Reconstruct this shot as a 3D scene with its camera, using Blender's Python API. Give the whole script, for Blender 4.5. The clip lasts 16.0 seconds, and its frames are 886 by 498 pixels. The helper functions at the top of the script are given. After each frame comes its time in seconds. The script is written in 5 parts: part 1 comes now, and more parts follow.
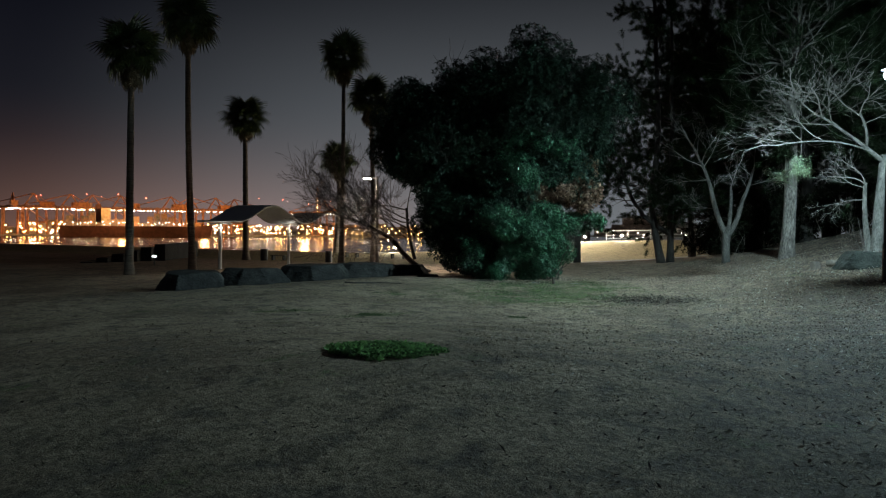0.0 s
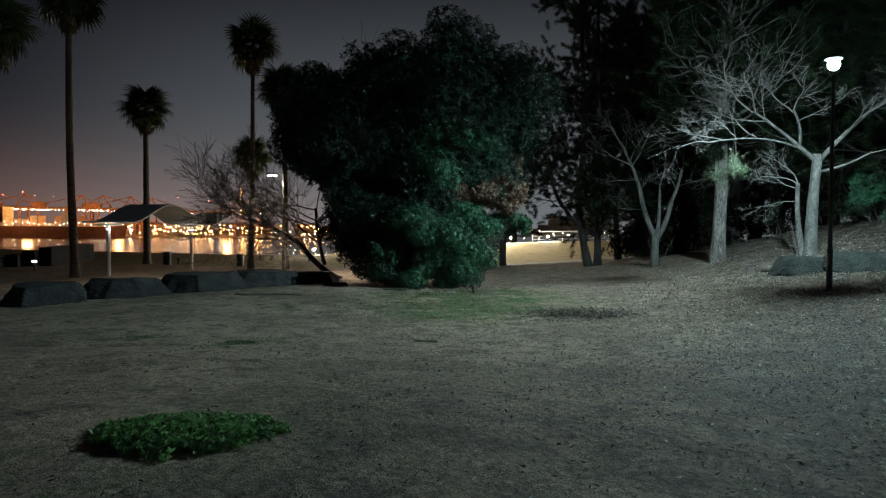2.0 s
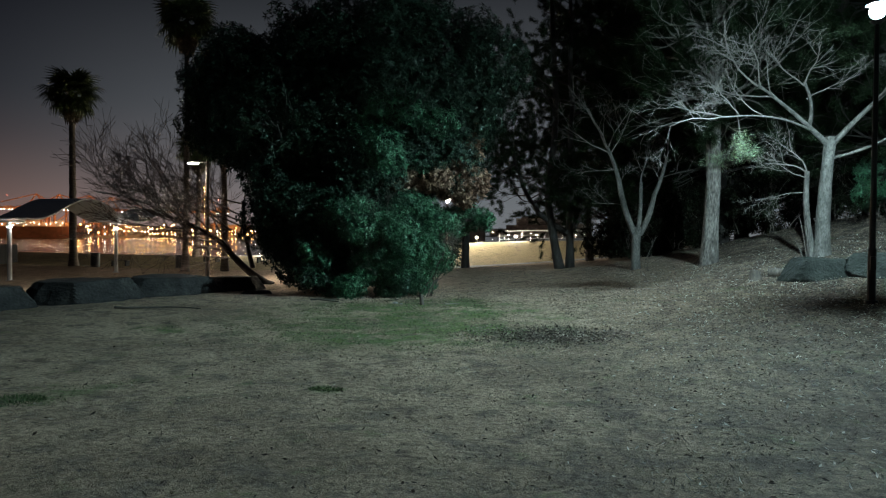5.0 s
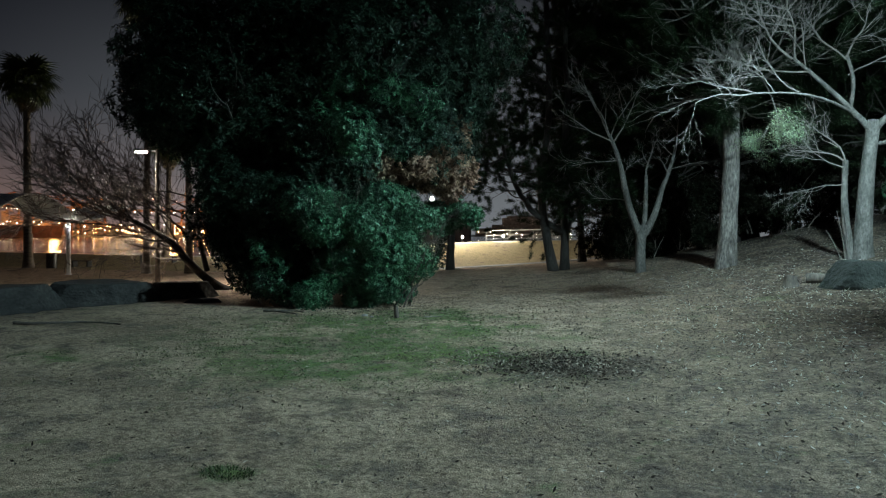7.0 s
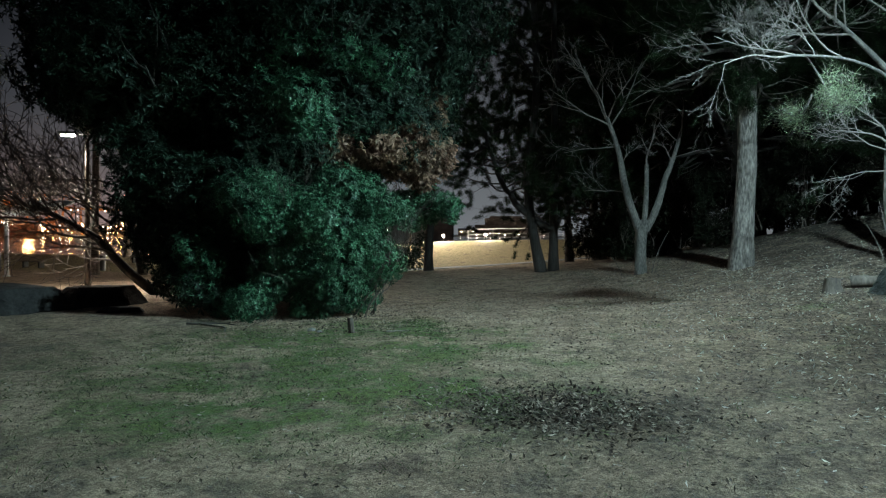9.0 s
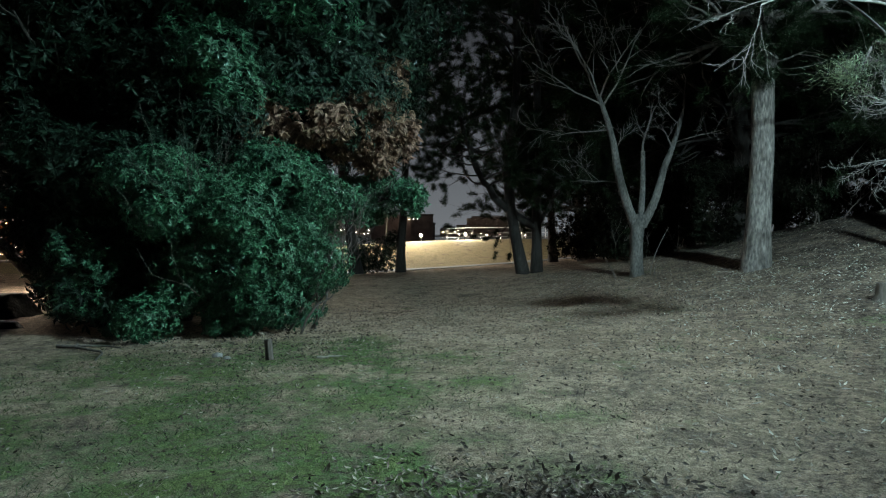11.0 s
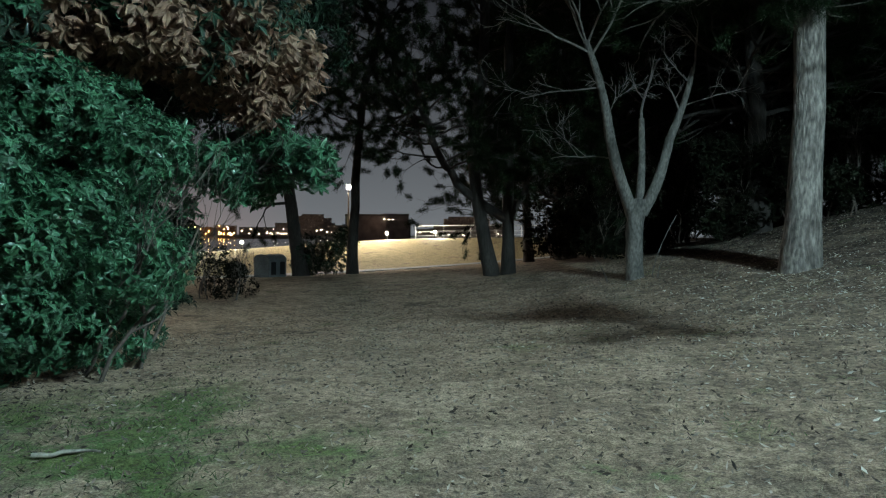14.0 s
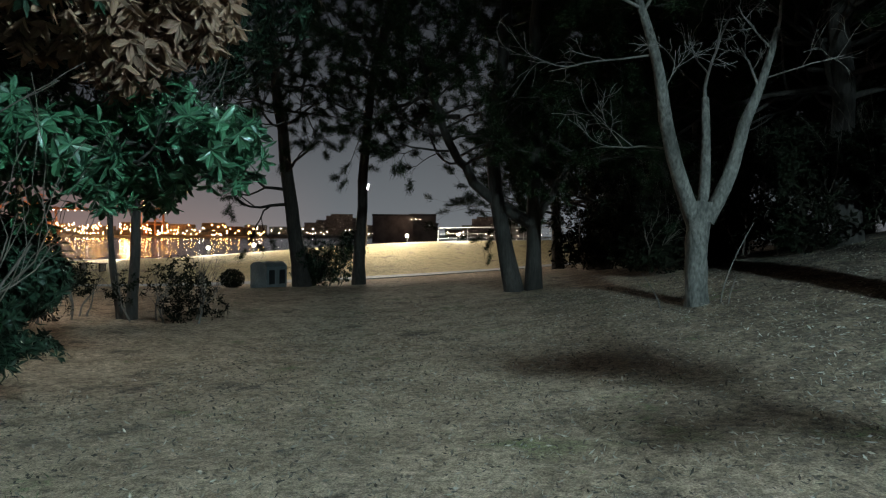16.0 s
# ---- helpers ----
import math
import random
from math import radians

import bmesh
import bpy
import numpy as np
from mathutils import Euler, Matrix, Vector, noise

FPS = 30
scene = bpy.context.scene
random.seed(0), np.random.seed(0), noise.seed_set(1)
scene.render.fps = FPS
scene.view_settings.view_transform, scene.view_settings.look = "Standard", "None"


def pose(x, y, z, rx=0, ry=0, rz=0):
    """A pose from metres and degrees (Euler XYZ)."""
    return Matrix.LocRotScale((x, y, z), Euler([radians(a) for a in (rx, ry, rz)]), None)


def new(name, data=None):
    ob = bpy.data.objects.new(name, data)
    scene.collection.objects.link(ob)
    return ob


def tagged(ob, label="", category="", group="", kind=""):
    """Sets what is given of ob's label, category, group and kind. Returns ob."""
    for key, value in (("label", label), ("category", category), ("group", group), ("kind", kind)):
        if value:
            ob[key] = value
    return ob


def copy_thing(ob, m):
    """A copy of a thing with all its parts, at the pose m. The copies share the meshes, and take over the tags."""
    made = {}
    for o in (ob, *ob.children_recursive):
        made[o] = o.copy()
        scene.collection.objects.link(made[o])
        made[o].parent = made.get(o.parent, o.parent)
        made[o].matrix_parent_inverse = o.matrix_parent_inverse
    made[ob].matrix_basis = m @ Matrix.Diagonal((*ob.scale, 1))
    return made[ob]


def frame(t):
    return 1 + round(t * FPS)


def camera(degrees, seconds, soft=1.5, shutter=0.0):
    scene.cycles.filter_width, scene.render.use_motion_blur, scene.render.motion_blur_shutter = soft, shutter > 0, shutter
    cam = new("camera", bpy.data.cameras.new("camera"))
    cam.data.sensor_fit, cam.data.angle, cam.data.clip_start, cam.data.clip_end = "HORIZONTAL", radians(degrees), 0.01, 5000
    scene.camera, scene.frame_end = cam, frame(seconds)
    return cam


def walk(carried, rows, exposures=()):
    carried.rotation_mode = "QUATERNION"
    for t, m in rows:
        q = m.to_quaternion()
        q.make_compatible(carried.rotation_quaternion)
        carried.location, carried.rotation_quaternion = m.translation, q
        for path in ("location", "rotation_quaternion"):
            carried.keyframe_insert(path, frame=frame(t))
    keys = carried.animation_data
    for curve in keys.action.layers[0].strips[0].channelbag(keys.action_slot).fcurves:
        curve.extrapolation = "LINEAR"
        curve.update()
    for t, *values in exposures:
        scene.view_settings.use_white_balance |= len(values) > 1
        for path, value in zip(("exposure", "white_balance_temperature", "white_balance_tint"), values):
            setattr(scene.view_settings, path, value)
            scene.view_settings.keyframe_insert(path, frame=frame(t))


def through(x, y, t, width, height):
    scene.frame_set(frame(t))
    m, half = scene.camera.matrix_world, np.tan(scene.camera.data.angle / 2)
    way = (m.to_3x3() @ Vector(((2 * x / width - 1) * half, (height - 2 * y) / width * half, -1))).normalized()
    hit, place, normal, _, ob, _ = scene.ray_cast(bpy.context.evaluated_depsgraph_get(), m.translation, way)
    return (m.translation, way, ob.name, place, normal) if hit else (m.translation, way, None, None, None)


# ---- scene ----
cam = camera(67.7, 16.0, soft=1.15)
METRES, EYE, TILT, LEAN, TURN = 22.0, 1.5, -3.5, -2.5, 29.2
ROWS = [
    (0.0, 0.0, 0.0, 0.0, 0.07, 2.03, 2.05),
    (0.5, 0.0068, 0.0289, 0.0032, -2.11, 1.94, 2.17),
    (1.0, 0.0148, 0.0579, 0.0061, -3.85, 1.87, 2.31),
    (1.5, 0.0227, 0.087, 0.0086, -5.28, 1.82, 2.39),
    (2.0, 0.0304, 0.1153, 0.0109, -6.08, 1.79, 2.45),
    (2.5, 0.0398, 0.1445, 0.0126, -6.68, 1.76, 2.5),
    (3.0, 0.0477, 0.172, 0.0129, -7.19, 1.74, 2.51),
    (3.5, 0.0566, 0.1991, 0.0138, -7.65, 1.72, 2.53),
    (4.0, 0.0657, 0.2285, 0.0144, -8.08, 1.71, 2.55),
    (6.5, 0.1013, 0.3845, 0.0184, -9.64, 1.64, 2.58),
    (7.0, 0.1073, 0.4157, 0.0203, -10.0, 1.61, 2.58),
    (7.5, 0.1145, 0.447, 0.0207, -10.38, 1.59, 2.59),
    (8.0, 0.1219, 0.4775, 0.0211, -10.75, 1.58, 2.59),
    (8.5, 0.1311, 0.5074, 0.0209, -11.13, 1.57, 2.63),
    (9.0, 0.1406, 0.5369, 0.021, -11.49, 1.55, 2.63),
    (11.5, 0.1942, 0.6797, 0.0227, -13.45, 1.47, 2.84),
    (12.0, 0.2061, 0.7079, 0.0234, -13.86, 1.44, 2.86),
    (12.5, 0.2156, 0.7367, 0.0238, -14.22, 1.43, 2.85),
    (13.0, 0.2278, 0.7659, 0.0234, -14.54, 1.44, 2.89),
    (13.5, 0.2409, 0.7937, 0.0221, -14.82, 1.44, 2.9),
    (14.0, 0.2558, 0.8233, 0.0202, -15.01, 1.45, 2.91),
    (14.5, 0.2703, 0.8554, 0.0197, -14.45, 1.48, 2.85),
    (15.0, 0.2847, 0.8857, 0.0247, -13.53, 1.51, 2.74),
    (15.5, 0.2962, 0.9155, 0.0303, -12.88, 1.56, 2.68),
    (16.0, 0.307, 0.9466, 0.0343, -12.55, 1.57, 2.61),
]
walk(cam, [(t, pose(0, 0, EYE, TILT, LEAN, TURN) @ pose(METRES * x, METRES * y, METRES * z, 90 + pitch, roll, yaw)) for t, x, y, z, yaw, pitch, roll in ROWS])

# ---- night sky, lamps ----
world = bpy.data.worlds.new("night_sky")
scene.world = world
world.use_nodes = True
wn, wl = world.node_tree.nodes, world.node_tree.links
wn.clear()


def wnode(kind, **inputs):
    n = wn.new(kind)
    for key, value in inputs.items():
        n.inputs[key.replace("_", " ")].default_value = value
    return n


tc = wnode("ShaderNodeTexCoord")
sep = wnode("ShaderNodeSeparateXYZ")
wl.new(tc.outputs["Generated"], sep.inputs[0])
ramp = wnode("ShaderNodeValToRGB")
wl.new(sep.outputs["Z"], ramp.inputs[0])
cr = ramp.color_ramp
cr.elements[0].position, cr.elements[0].color = 0.0, (0.030, 0.030, 0.033, 1)
cr.elements[1].position, cr.elements[1].color = 0.55, (0.0024, 0.0029, 0.0052, 1)
for p, c in ((0.12, (0.0125, 0.0128, 0.0175, 1)), (0.30, (0.0044, 0.0050, 0.0085, 1))):
    e = cr.elements.new(p)
    e.color = c
# town glow over the harbour, low and warm
glow_dir = wnode("ShaderNodeVectorMath")
glow_dir.operation = "DOT_PRODUCT"
glow_dir.inputs[1].default_value = (-0.766, 0.643, 0.0)
wl.new(tc.outputs["Generated"], glow_dir.inputs[0])
gmap = wnode("ShaderNodeMapRange")
gmap.inputs["From Min"].default_value, gmap.inputs["From Max"].default_value = 0.91, 1.0
wl.new(glow_dir.outputs["Value"], gmap.inputs["Value"])
low = wnode("ShaderNodeMapRange")
low.inputs["From Min"].default_value, low.inputs["From Max"].default_value = 0.20, 0.0
wl.new(sep.outputs["Z"], low.inputs["Value"])
lowp = wnode("ShaderNodeMath")
lowp.operation, lowp.inputs[1].default_value = "POWER", 2.2
wl.new(low.outputs[0], lowp.inputs[0])
mul = wnode("ShaderNodeMath")
mul.operation = "MULTIPLY"
wl.new(gmap.outputs[0], mul.inputs[0])
wl.new(lowp.outputs[0], mul.inputs[1])
warm = wnode("ShaderNodeMixRGB")
warm.blend_type = "ADD"
warm.inputs[2].default_value = (0.15, 0.062, 0.036, 1)
wl.new(mul.outputs[0], warm.inputs[0])
wl.new(ramp.outputs[0], warm.inputs[1])
bay_dir = wnode("ShaderNodeVectorMath")
bay_dir.operation = "DOT_PRODUCT"
bay_dir.inputs[1].default_value = (-0.26, 0.966, 0.0)
wl.new(tc.outputs["Generated"], bay_dir.inputs[0])
bmap = wnode("ShaderNodeMapRange")
bmap.inputs["From Min"].default_value, bmap.inputs["From Max"].default_value = 0.66, 1.0
bmap.interpolation_type = "SMOOTHSTEP"
wl.new(bay_dir.outputs["Value"], bmap.inputs["Value"])
haze = wnode("ShaderNodeMapRange")
haze.inputs["From Min"].default_value, haze.inputs["From Max"].default_value = 0.40, 0.0
wl.new(sep.outputs["Z"], haze.inputs["Value"])
hazed = wnode("ShaderNodeMath")
hazed.operation = "MULTIPLY"
wl.new(bmap.outputs[0], hazed.inputs[0])
wl.new(haze.outputs[0], hazed.inputs[1])
bay = wnode("ShaderNodeMixRGB")
bay.blend_type = "ADD"
bay.inputs[2].default_value = (0.132, 0.146, 0.156, 1)
wl.new(hazed.outputs[0], bay.inputs[0])
wl.new(warm.outputs[0], bay.inputs[1])
bg = wnode("ShaderNodeBackground")
wl.new(bay.outputs[0], bg.inputs[0])
bg.inputs[1].default_value = 1.0
wo = wnode("ShaderNodeOutputWorld")
wl.new(bg.outputs[0], wo.inputs[0])


def lamp_light(name, place, watts, colour, radius=0.1, spot=None, blend=0.6):
    data = bpy.data.lights.new(name, "SPOT" if spot else "POINT")
    data.energy, data.color, data.shadow_soft_size = watts, colour, radius
    ob = new(name, data)
    ob.location = place
    if spot:
        data.spot_size, data.spot_blend = radians(spot), blend
    return ob


LAMP = (1.72, 20.93)       # tall park lamp by the bare tree
POLE = (-19.0, 27.3)       # shore lamp beyond the boulders
PARK_W, SHORE_W, PORT_W, PATH_W, PROM_W = 6500, 2400, 60000, 900, 6000
COOL = (0.60, 0.92, 1.02)
# the hooded head throws most of its light below the horizontal
lamp_light("park_lamp_light", (LAMP[0], LAMP[1], 5.72), PARK_W * 0.64, COOL, 0.12, 180, 0.25)
lamp_light("park_lamp_spill", (LAMP[0], LAMP[1], 5.72), PARK_W * 0.34, COOL, 0.12)
lamp_light("shore_lamp_light", (POLE[0] - 0.45, POLE[1] - 0.25, 4.02), SHORE_W, (1.0, 0.94, 0.80), 0.10, 150)


# ---- helpers for building ----
def gz(x, y):
    """Height of the ground."""
    x, y = np.asarray(x, float), np.asarray(y, float)
    g = lambda a, b, s: np.exp(-((x - a) ** 2 + (y - b) ** 2) / (2 * s * s))
    z = 0.094 + 1.032 * np.tanh((x + 8) / 14) - 0.009 * np.tanh((y - 24) / 16) - 0.636 * g(-4, 15, 6) + 0.466 * g(6, 28, 7) - 0.986 * g(-1, 4, 6) - 0.034 * g(-5, 24, 5) + 0.128 * g(-12, 12, 7) - 0.331 * g(2, 20, 6) + 0.184 * g(-14, 26, 8) + 0.035 * g(-3, 20, 4) + 0.744 * g(-4, 6, 4) - 0.688 * g(-7, 30, 5) - 0.072 * g(-1, 26, 4) - 0.279 * g(3, 27, 4) + 0.023 * g(9, 31, 5) - 0.051 * g(1, 37, 4) + 0.982 * g(7, 38, 6) + 0.24 * g(2.6, 28.2, 2.0) + 0.5 * g(6.5, 35.5, 4.0) - 0.08 * g(-15.5, 43, 3.5) - 0.13 * g(-7, 38, 2.5)
    z = z - 0.50 / (1 + np.exp(-np.clip((y - 43.5) / 1.6, -40, 40))) / (1 + np.exp(np.clip((x + 3) / 2, -40, 40)))
    s = shore_gap(x, y)
    top = -0.85 + 1.75 / (1 + np.exp(-(x + 28) / 4.5))
    u = np.clip((15 - s) / 11.5, 0, 1)
    u = u * u * (3 - 2 * u)
    near = 1 / (1 + np.exp((x - 14) / 4))
    z = z + (np.maximum(top, z) - z) * u * near
    v = np.clip(-s / 3.0, 0, 1)
    return z + (-8 - z) * v * v * (3 - 2 * v)


def shore_gap(x, y):
    """Metres from the shore, inland."""
    k = 3.0
    r = k * np.logaddexp(0, (x + 38) / k) * 0.8
    return (58 + r - y) * (1 - 0.22 / (1 + np.exp(-(x + 36) / 3)))


def mesh_data(name, verts, faces, mat, smooth=False):
    me = bpy.data.meshes.new(name)
    verts = np.asarray(verts, np.float32)
    if isinstance(faces, np.ndarray):
        n, k = faces.shape
        me.vertices.add(len(verts))
        me.vertices.foreach_set("co", verts.ravel())
        me.loops.add(n * k)
        me.loops.foreach_set("vertex_index", faces.astype(np.int32).ravel())
        me.polygons.add(n)
        me.polygons.foreach_set("loop_start", np.arange(0, n * k, k, dtype=np.int32))
        me.update(calc_edges=True)
    else:
        me.from_pydata(verts.tolist(), [], faces)
    me.polygons.foreach_set("use_smooth", np.full(len(me.polygons), smooth))
    me.materials.append(mat)
    return me


def child(name, me, parent=None, label="", at=None, kind=""):
    ob = new(name, me)
    if parent:
        ob.parent = parent
    if at is not None:
        ob.matrix_basis = at
    return tagged(ob, label, kind=kind)


def part(name, bm, material, parent=None, label="", smooth=False):
    me = bpy.data.meshes.new(name)
    bm.to_mesh(me)
    bm.free()
    me.materials.append(material)
    me.polygons.foreach_set("use_smooth", np.full(len(me.polygons), smooth))
    return child(name, me, parent, label)


def thing(name, x, y, label, category, group="", z=None, turn=0.0):
    ob = new(name)
    ob.empty_display_size = 0.2
    ob.matrix_basis = pose(x, y, float(gz(x, y)) if z is None else z, 0, 0, turn)
    return tagged(ob, label, category, group)


def box(bm, sx, sy, sz, at=(0, 0, 0), bevel=0.0, rot=None):
    """A box standing with its base's middle at the given place."""
    m = Matrix.Translation(at) @ (rot or Matrix()) @ Matrix.Translation((0, 0, sz / 2)) @ Matrix.Diagonal((sx, sy, sz, 1))
    made = bmesh.ops.create_cube(bm, size=1, matrix=m)["verts"]
    if bevel:
        edges = list({e for v in made for e in v.link_edges})
        bmesh.ops.bevel(bm, geom=edges, offset=bevel, segments=2, affect="EDGES", profile=0.5)
    return bm


def rod(bm, a, b, ra, rb=None, n=10):
    a, b = Vector(a), Vector(b)
    d = b - a
    m = Matrix.Translation((a + b) / 2) @ d.to_track_quat("Z", "Y").to_matrix().to_4x4()
    bmesh.ops.create_cone(bm, cap_ends=True, segments=n, radius1=ra, radius2=ra if rb is None else rb, depth=d.length, matrix=m)
    return bm


class Tubes:
    """Collects tapered tubes into one mesh."""

    def __init__(self):
        self.v, self.f, self.n = [], [], 0

    def add(self, pts, radii, n=6, rough=0.0, rng=None):
        pts = np.asarray(pts, float)
        radii = np.asarray(radii, float)
        tan = np.gradient(pts, axis=0)
        tan /= np.linalg.norm(tan, axis=1)[:, None] + 1e-9
        ref = np.where(np.abs(tan[:, 2:3]) > 0.9, np.array([[1.0, 0, 0]]), np.array([[0, 0, 1.0]]))
        u = np.cross(tan, ref)
        u /= np.linalg.norm(u, axis=1)[:, None] + 1e-9
        for i in range(1, len(u)):
            w = u[i - 1] - tan[i] * np.dot(u[i - 1], tan[i])
            u[i] = w / (np.linalg.norm(w) + 1e-9)
        w = np.cross(tan, u)
        a = np.linspace(0, 2 * np.pi, n, endpoint=False)
        r = radii[:, None] * np.ones((1, n))
        if rough:
            r = r * (1 + rough * rng.normal(size=r.shape))
        ring = pts[:, None] + r[:, :, None] * (np.cos(a)[None, :, None] * u[:, None] + np.sin(a)[None, :, None] * w[:, None])
        self.v.append(ring.reshape(-1, 3))
        m = len(pts)
        i = np.arange(m - 1)[:, None] * n + np.arange(n)[None]
        j = np.arange(m - 1)[:, None] * n + (np.arange(n)[None] + 1) % n
        q = np.stack([i, j, j + n, i + n], -1).reshape(-1, 4) + self.n
        self.f.append(q)
        self.n += m * n

    def mesh(self, name, mat):
        return mesh_data(name, np.concatenate(self.v), np.concatenate(self.f), mat, True)


def unit(v):
    return v / (np.linalg.norm(v, axis=-1, keepdims=True) + 1e-9)


def leaf_mesh(name, base, way, normal, length, width, mat, droop=0.15):
    """Folded pointed leaves, four triangles each."""
    n = len(base)
    way, side = unit(way), unit(np.cross(way, normal))
    up = np.cross(side, way)
    L, W = np.broadcast_to(length, n)[:, None], np.broadcast_to(width, n)[:, None]
    mid = base + way * L * 0.55
    a = mid + side * W * 0.5 + up * W * 0.16
    b = mid - side * W * 0.5 + up * W * 0.16
    tip = base + way * L - up * L * droop
    v = np.stack([base, a, tip, b, mid], 1).reshape(-1, 3)
    k = np.arange(n)[:, None] * 5
    f = np.stack([k + [[0, 1, 4]], k + [[1, 2, 4]], k + [[2, 3, 4]], k + [[3, 0, 4]]], 1).reshape(-1, 3)
    return mesh_data(name, v, f, mat)


def oval_leaf_mesh(name, base, way, normal, length, width, mat, droop=0.2):
    """Folded blunt oval leaves, eight triangles each."""
    n = len(base)
    way, side = unit(way), unit(np.cross(way, normal))
    up = np.cross(side, way)
    L, W = np.broadcast_to(length, n)[:, None], np.broadcast_to(width, n)[:, None]
    rim = [base]
    for u, w in ((0.28, 0.36), (0.62, 0.5), (0.88, 0.30)):
        rim.append(base + way * L * u + side * W * w + up * (W * 0.16 - L * droop * u * u))
    rim.append(base + way * L - up * L * droop)
    for u, w in ((0.88, 0.30), (0.62, 0.5), (0.28, 0.36)):
        rim.append(base + way * L * u - side * W * w + up * (W * 0.16 - L * droop * u * u))
    rim.append(base + way * L * 0.6 - up * L * droop * 0.36)
    v = np.stack(rim, 1).reshape(-1, 3)
    k = np.arange(n)[:, None] * 9
    f = np.stack([k + [[i, (i + 1) % 8, 8]] for i in range(8)], 1).reshape(-1, 3)
    return mesh_data(name, v, f, mat)


def needle_mesh(name, base, way, length, width, mat, rng):
    n = len(base)
    side = unit(np.cross(way, rng.normal(size=(n, 3))))
    L, W = np.broadcast_to(length, n)[:, None], np.broadcast_to(width, n)[:, None]
    tip = base + unit(way) * L
    tip[:, 2] -= 0.12 * L[:, 0]
    v = np.stack([base - side * W * 0.5, base + side * W * 0.5, tip], 1).reshape(-1, 3)
    return mesh_data(name, v, np.arange(3 * n).reshape(-1, 3), mat)


# ---- materials ----
def material(name, colour, rough=0.7, metal=0.0, second=None, scale=4.0, fine=40.0, bump=0.3, bump_dist=0.01, emit=None, power=0.0, spread=0.35, coat=0.0, stretch=(1, 1, 1), random_tint=0.0, two=0.5):
    m = bpy.data.materials.new(name)
    m.use_nodes = True
    nt = m.node_tree
    nodes, links = nt.nodes, nt.links
    p = nodes["Principled BSDF"]
    p.inputs["Roughness"].default_value, p.inputs["Metallic"].default_value = rough, metal
    p.inputs["Coat Weight"].default_value = coat
    if emit:
        p.inputs["Emission Color"].default_value, p.inputs["Emission Strength"].default_value = (*emit, 1), power
    co = nodes.new("ShaderNodeTexCoord")
    mp = nodes.new("ShaderNodeMapping")
    mp.inputs["Scale"].default_value = stretch
    links.new(co.outputs["Object"], mp.inputs[0])
    big, small = nodes.new("ShaderNodeTexNoise"), nodes.new("ShaderNodeTexNoise")
    big.inputs["Scale"].default_value, small.inputs["Scale"].default_value = scale, fine
    big.inputs["Detail"].default_value, small.inputs["Detail"].default_value = 5, 4
    links.new(mp.outputs[0], big.inputs["Vector"])
    links.new(mp.outputs[0], small.inputs["Vector"])
    r = nodes.new("ShaderNodeMapRange")
    r.inputs["From Min"].default_value, r.inputs["From Max"].default_value = two - 0.15, two + 0.15
    links.new(big.outputs["Fac"], r.inputs["Value"])
    mix = nodes.new("ShaderNodeMix")
    mix.data_type = "RGBA"
    mix.inputs[6].default_value = (*colour, 1)
    mix.inputs[7].default_value = (*(second or [c * 0.6 for c in colour]), 1)
    links.new(r.outputs[0], mix.inputs[0])
    hs = nodes.new("ShaderNodeHueSaturation")
    links.new(mix.outputs[2], hs.inputs["Color"])
    val = nodes.new("ShaderNodeMapRange")
    val.inputs["From Min"].default_value, val.inputs["From Max"].default_value = 0.3, 0.7
    val.inputs["To Min"].default_value, val.inputs["To Max"].default_value = 1 - spread, 1 + spread
    links.new(small.outputs["Fac"], val.inputs["Value"])
    if random_tint:
        geo = nodes.new("ShaderNodeNewGeometry")
        rr = nodes.new("ShaderNodeMapRange")
        rr.inputs["To Min"].default_value, rr.inputs["To Max"].default_value = 1 - random_tint, 1 + random_tint
        links.new(geo.outputs["Random Per Island"], rr.inputs["Value"])
        mm = nodes.new("ShaderNodeMath")
        mm.operation = "MULTIPLY"
        links.new(val.outputs[0], mm.inputs[0])
        links.new(rr.outputs[0], mm.inputs[1])
        links.new(mm.outputs[0], hs.inputs["Value"])
    else:
        links.new(val.outputs[0], hs.inputs["Value"])
    links.new(hs.outputs[0], p.inputs["Base Color"])
    if bump:
        b = nodes.new("ShaderNodeBump")
        b.inputs["Strength"].default_value, b.inputs["Distance"].default_value = bump, bump_dist
        links.new(small.outputs["Fac"], b.inputs["Height"])
        links.new(b.outputs[0], p.inputs["Normal"])
    return m


def leaf_material(name, colour, second, rough=0.4, through=0.25, tint=0.45, scale=1.2, sheen=0.5):
    m = material(name, colour, rough, second=second, scale=scale, fine=9, bump=0, spread=0.2, random_tint=tint)
    nt = m.node_tree
    p = nt.nodes["Principled BSDF"]
    p.inputs["Specular IOR Level"].default_value = sheen
    tr = nt.nodes.new("ShaderNodeBsdfTranslucent")
    mx = nt.nodes.new("ShaderNodeMixShader")
    mx.inputs[0].default_value = through
    nt.links.new(p.inputs["Base Color"].links[0].from_socket, tr.inputs["Color"])
    nt.links.new(p.outputs[0], mx.inputs[1])
    nt.links.new(tr.outputs[0], mx.inputs[2])
    nt.links.new(mx.outputs[0], nt.nodes["Material Output"].inputs["Surface"])
    return m


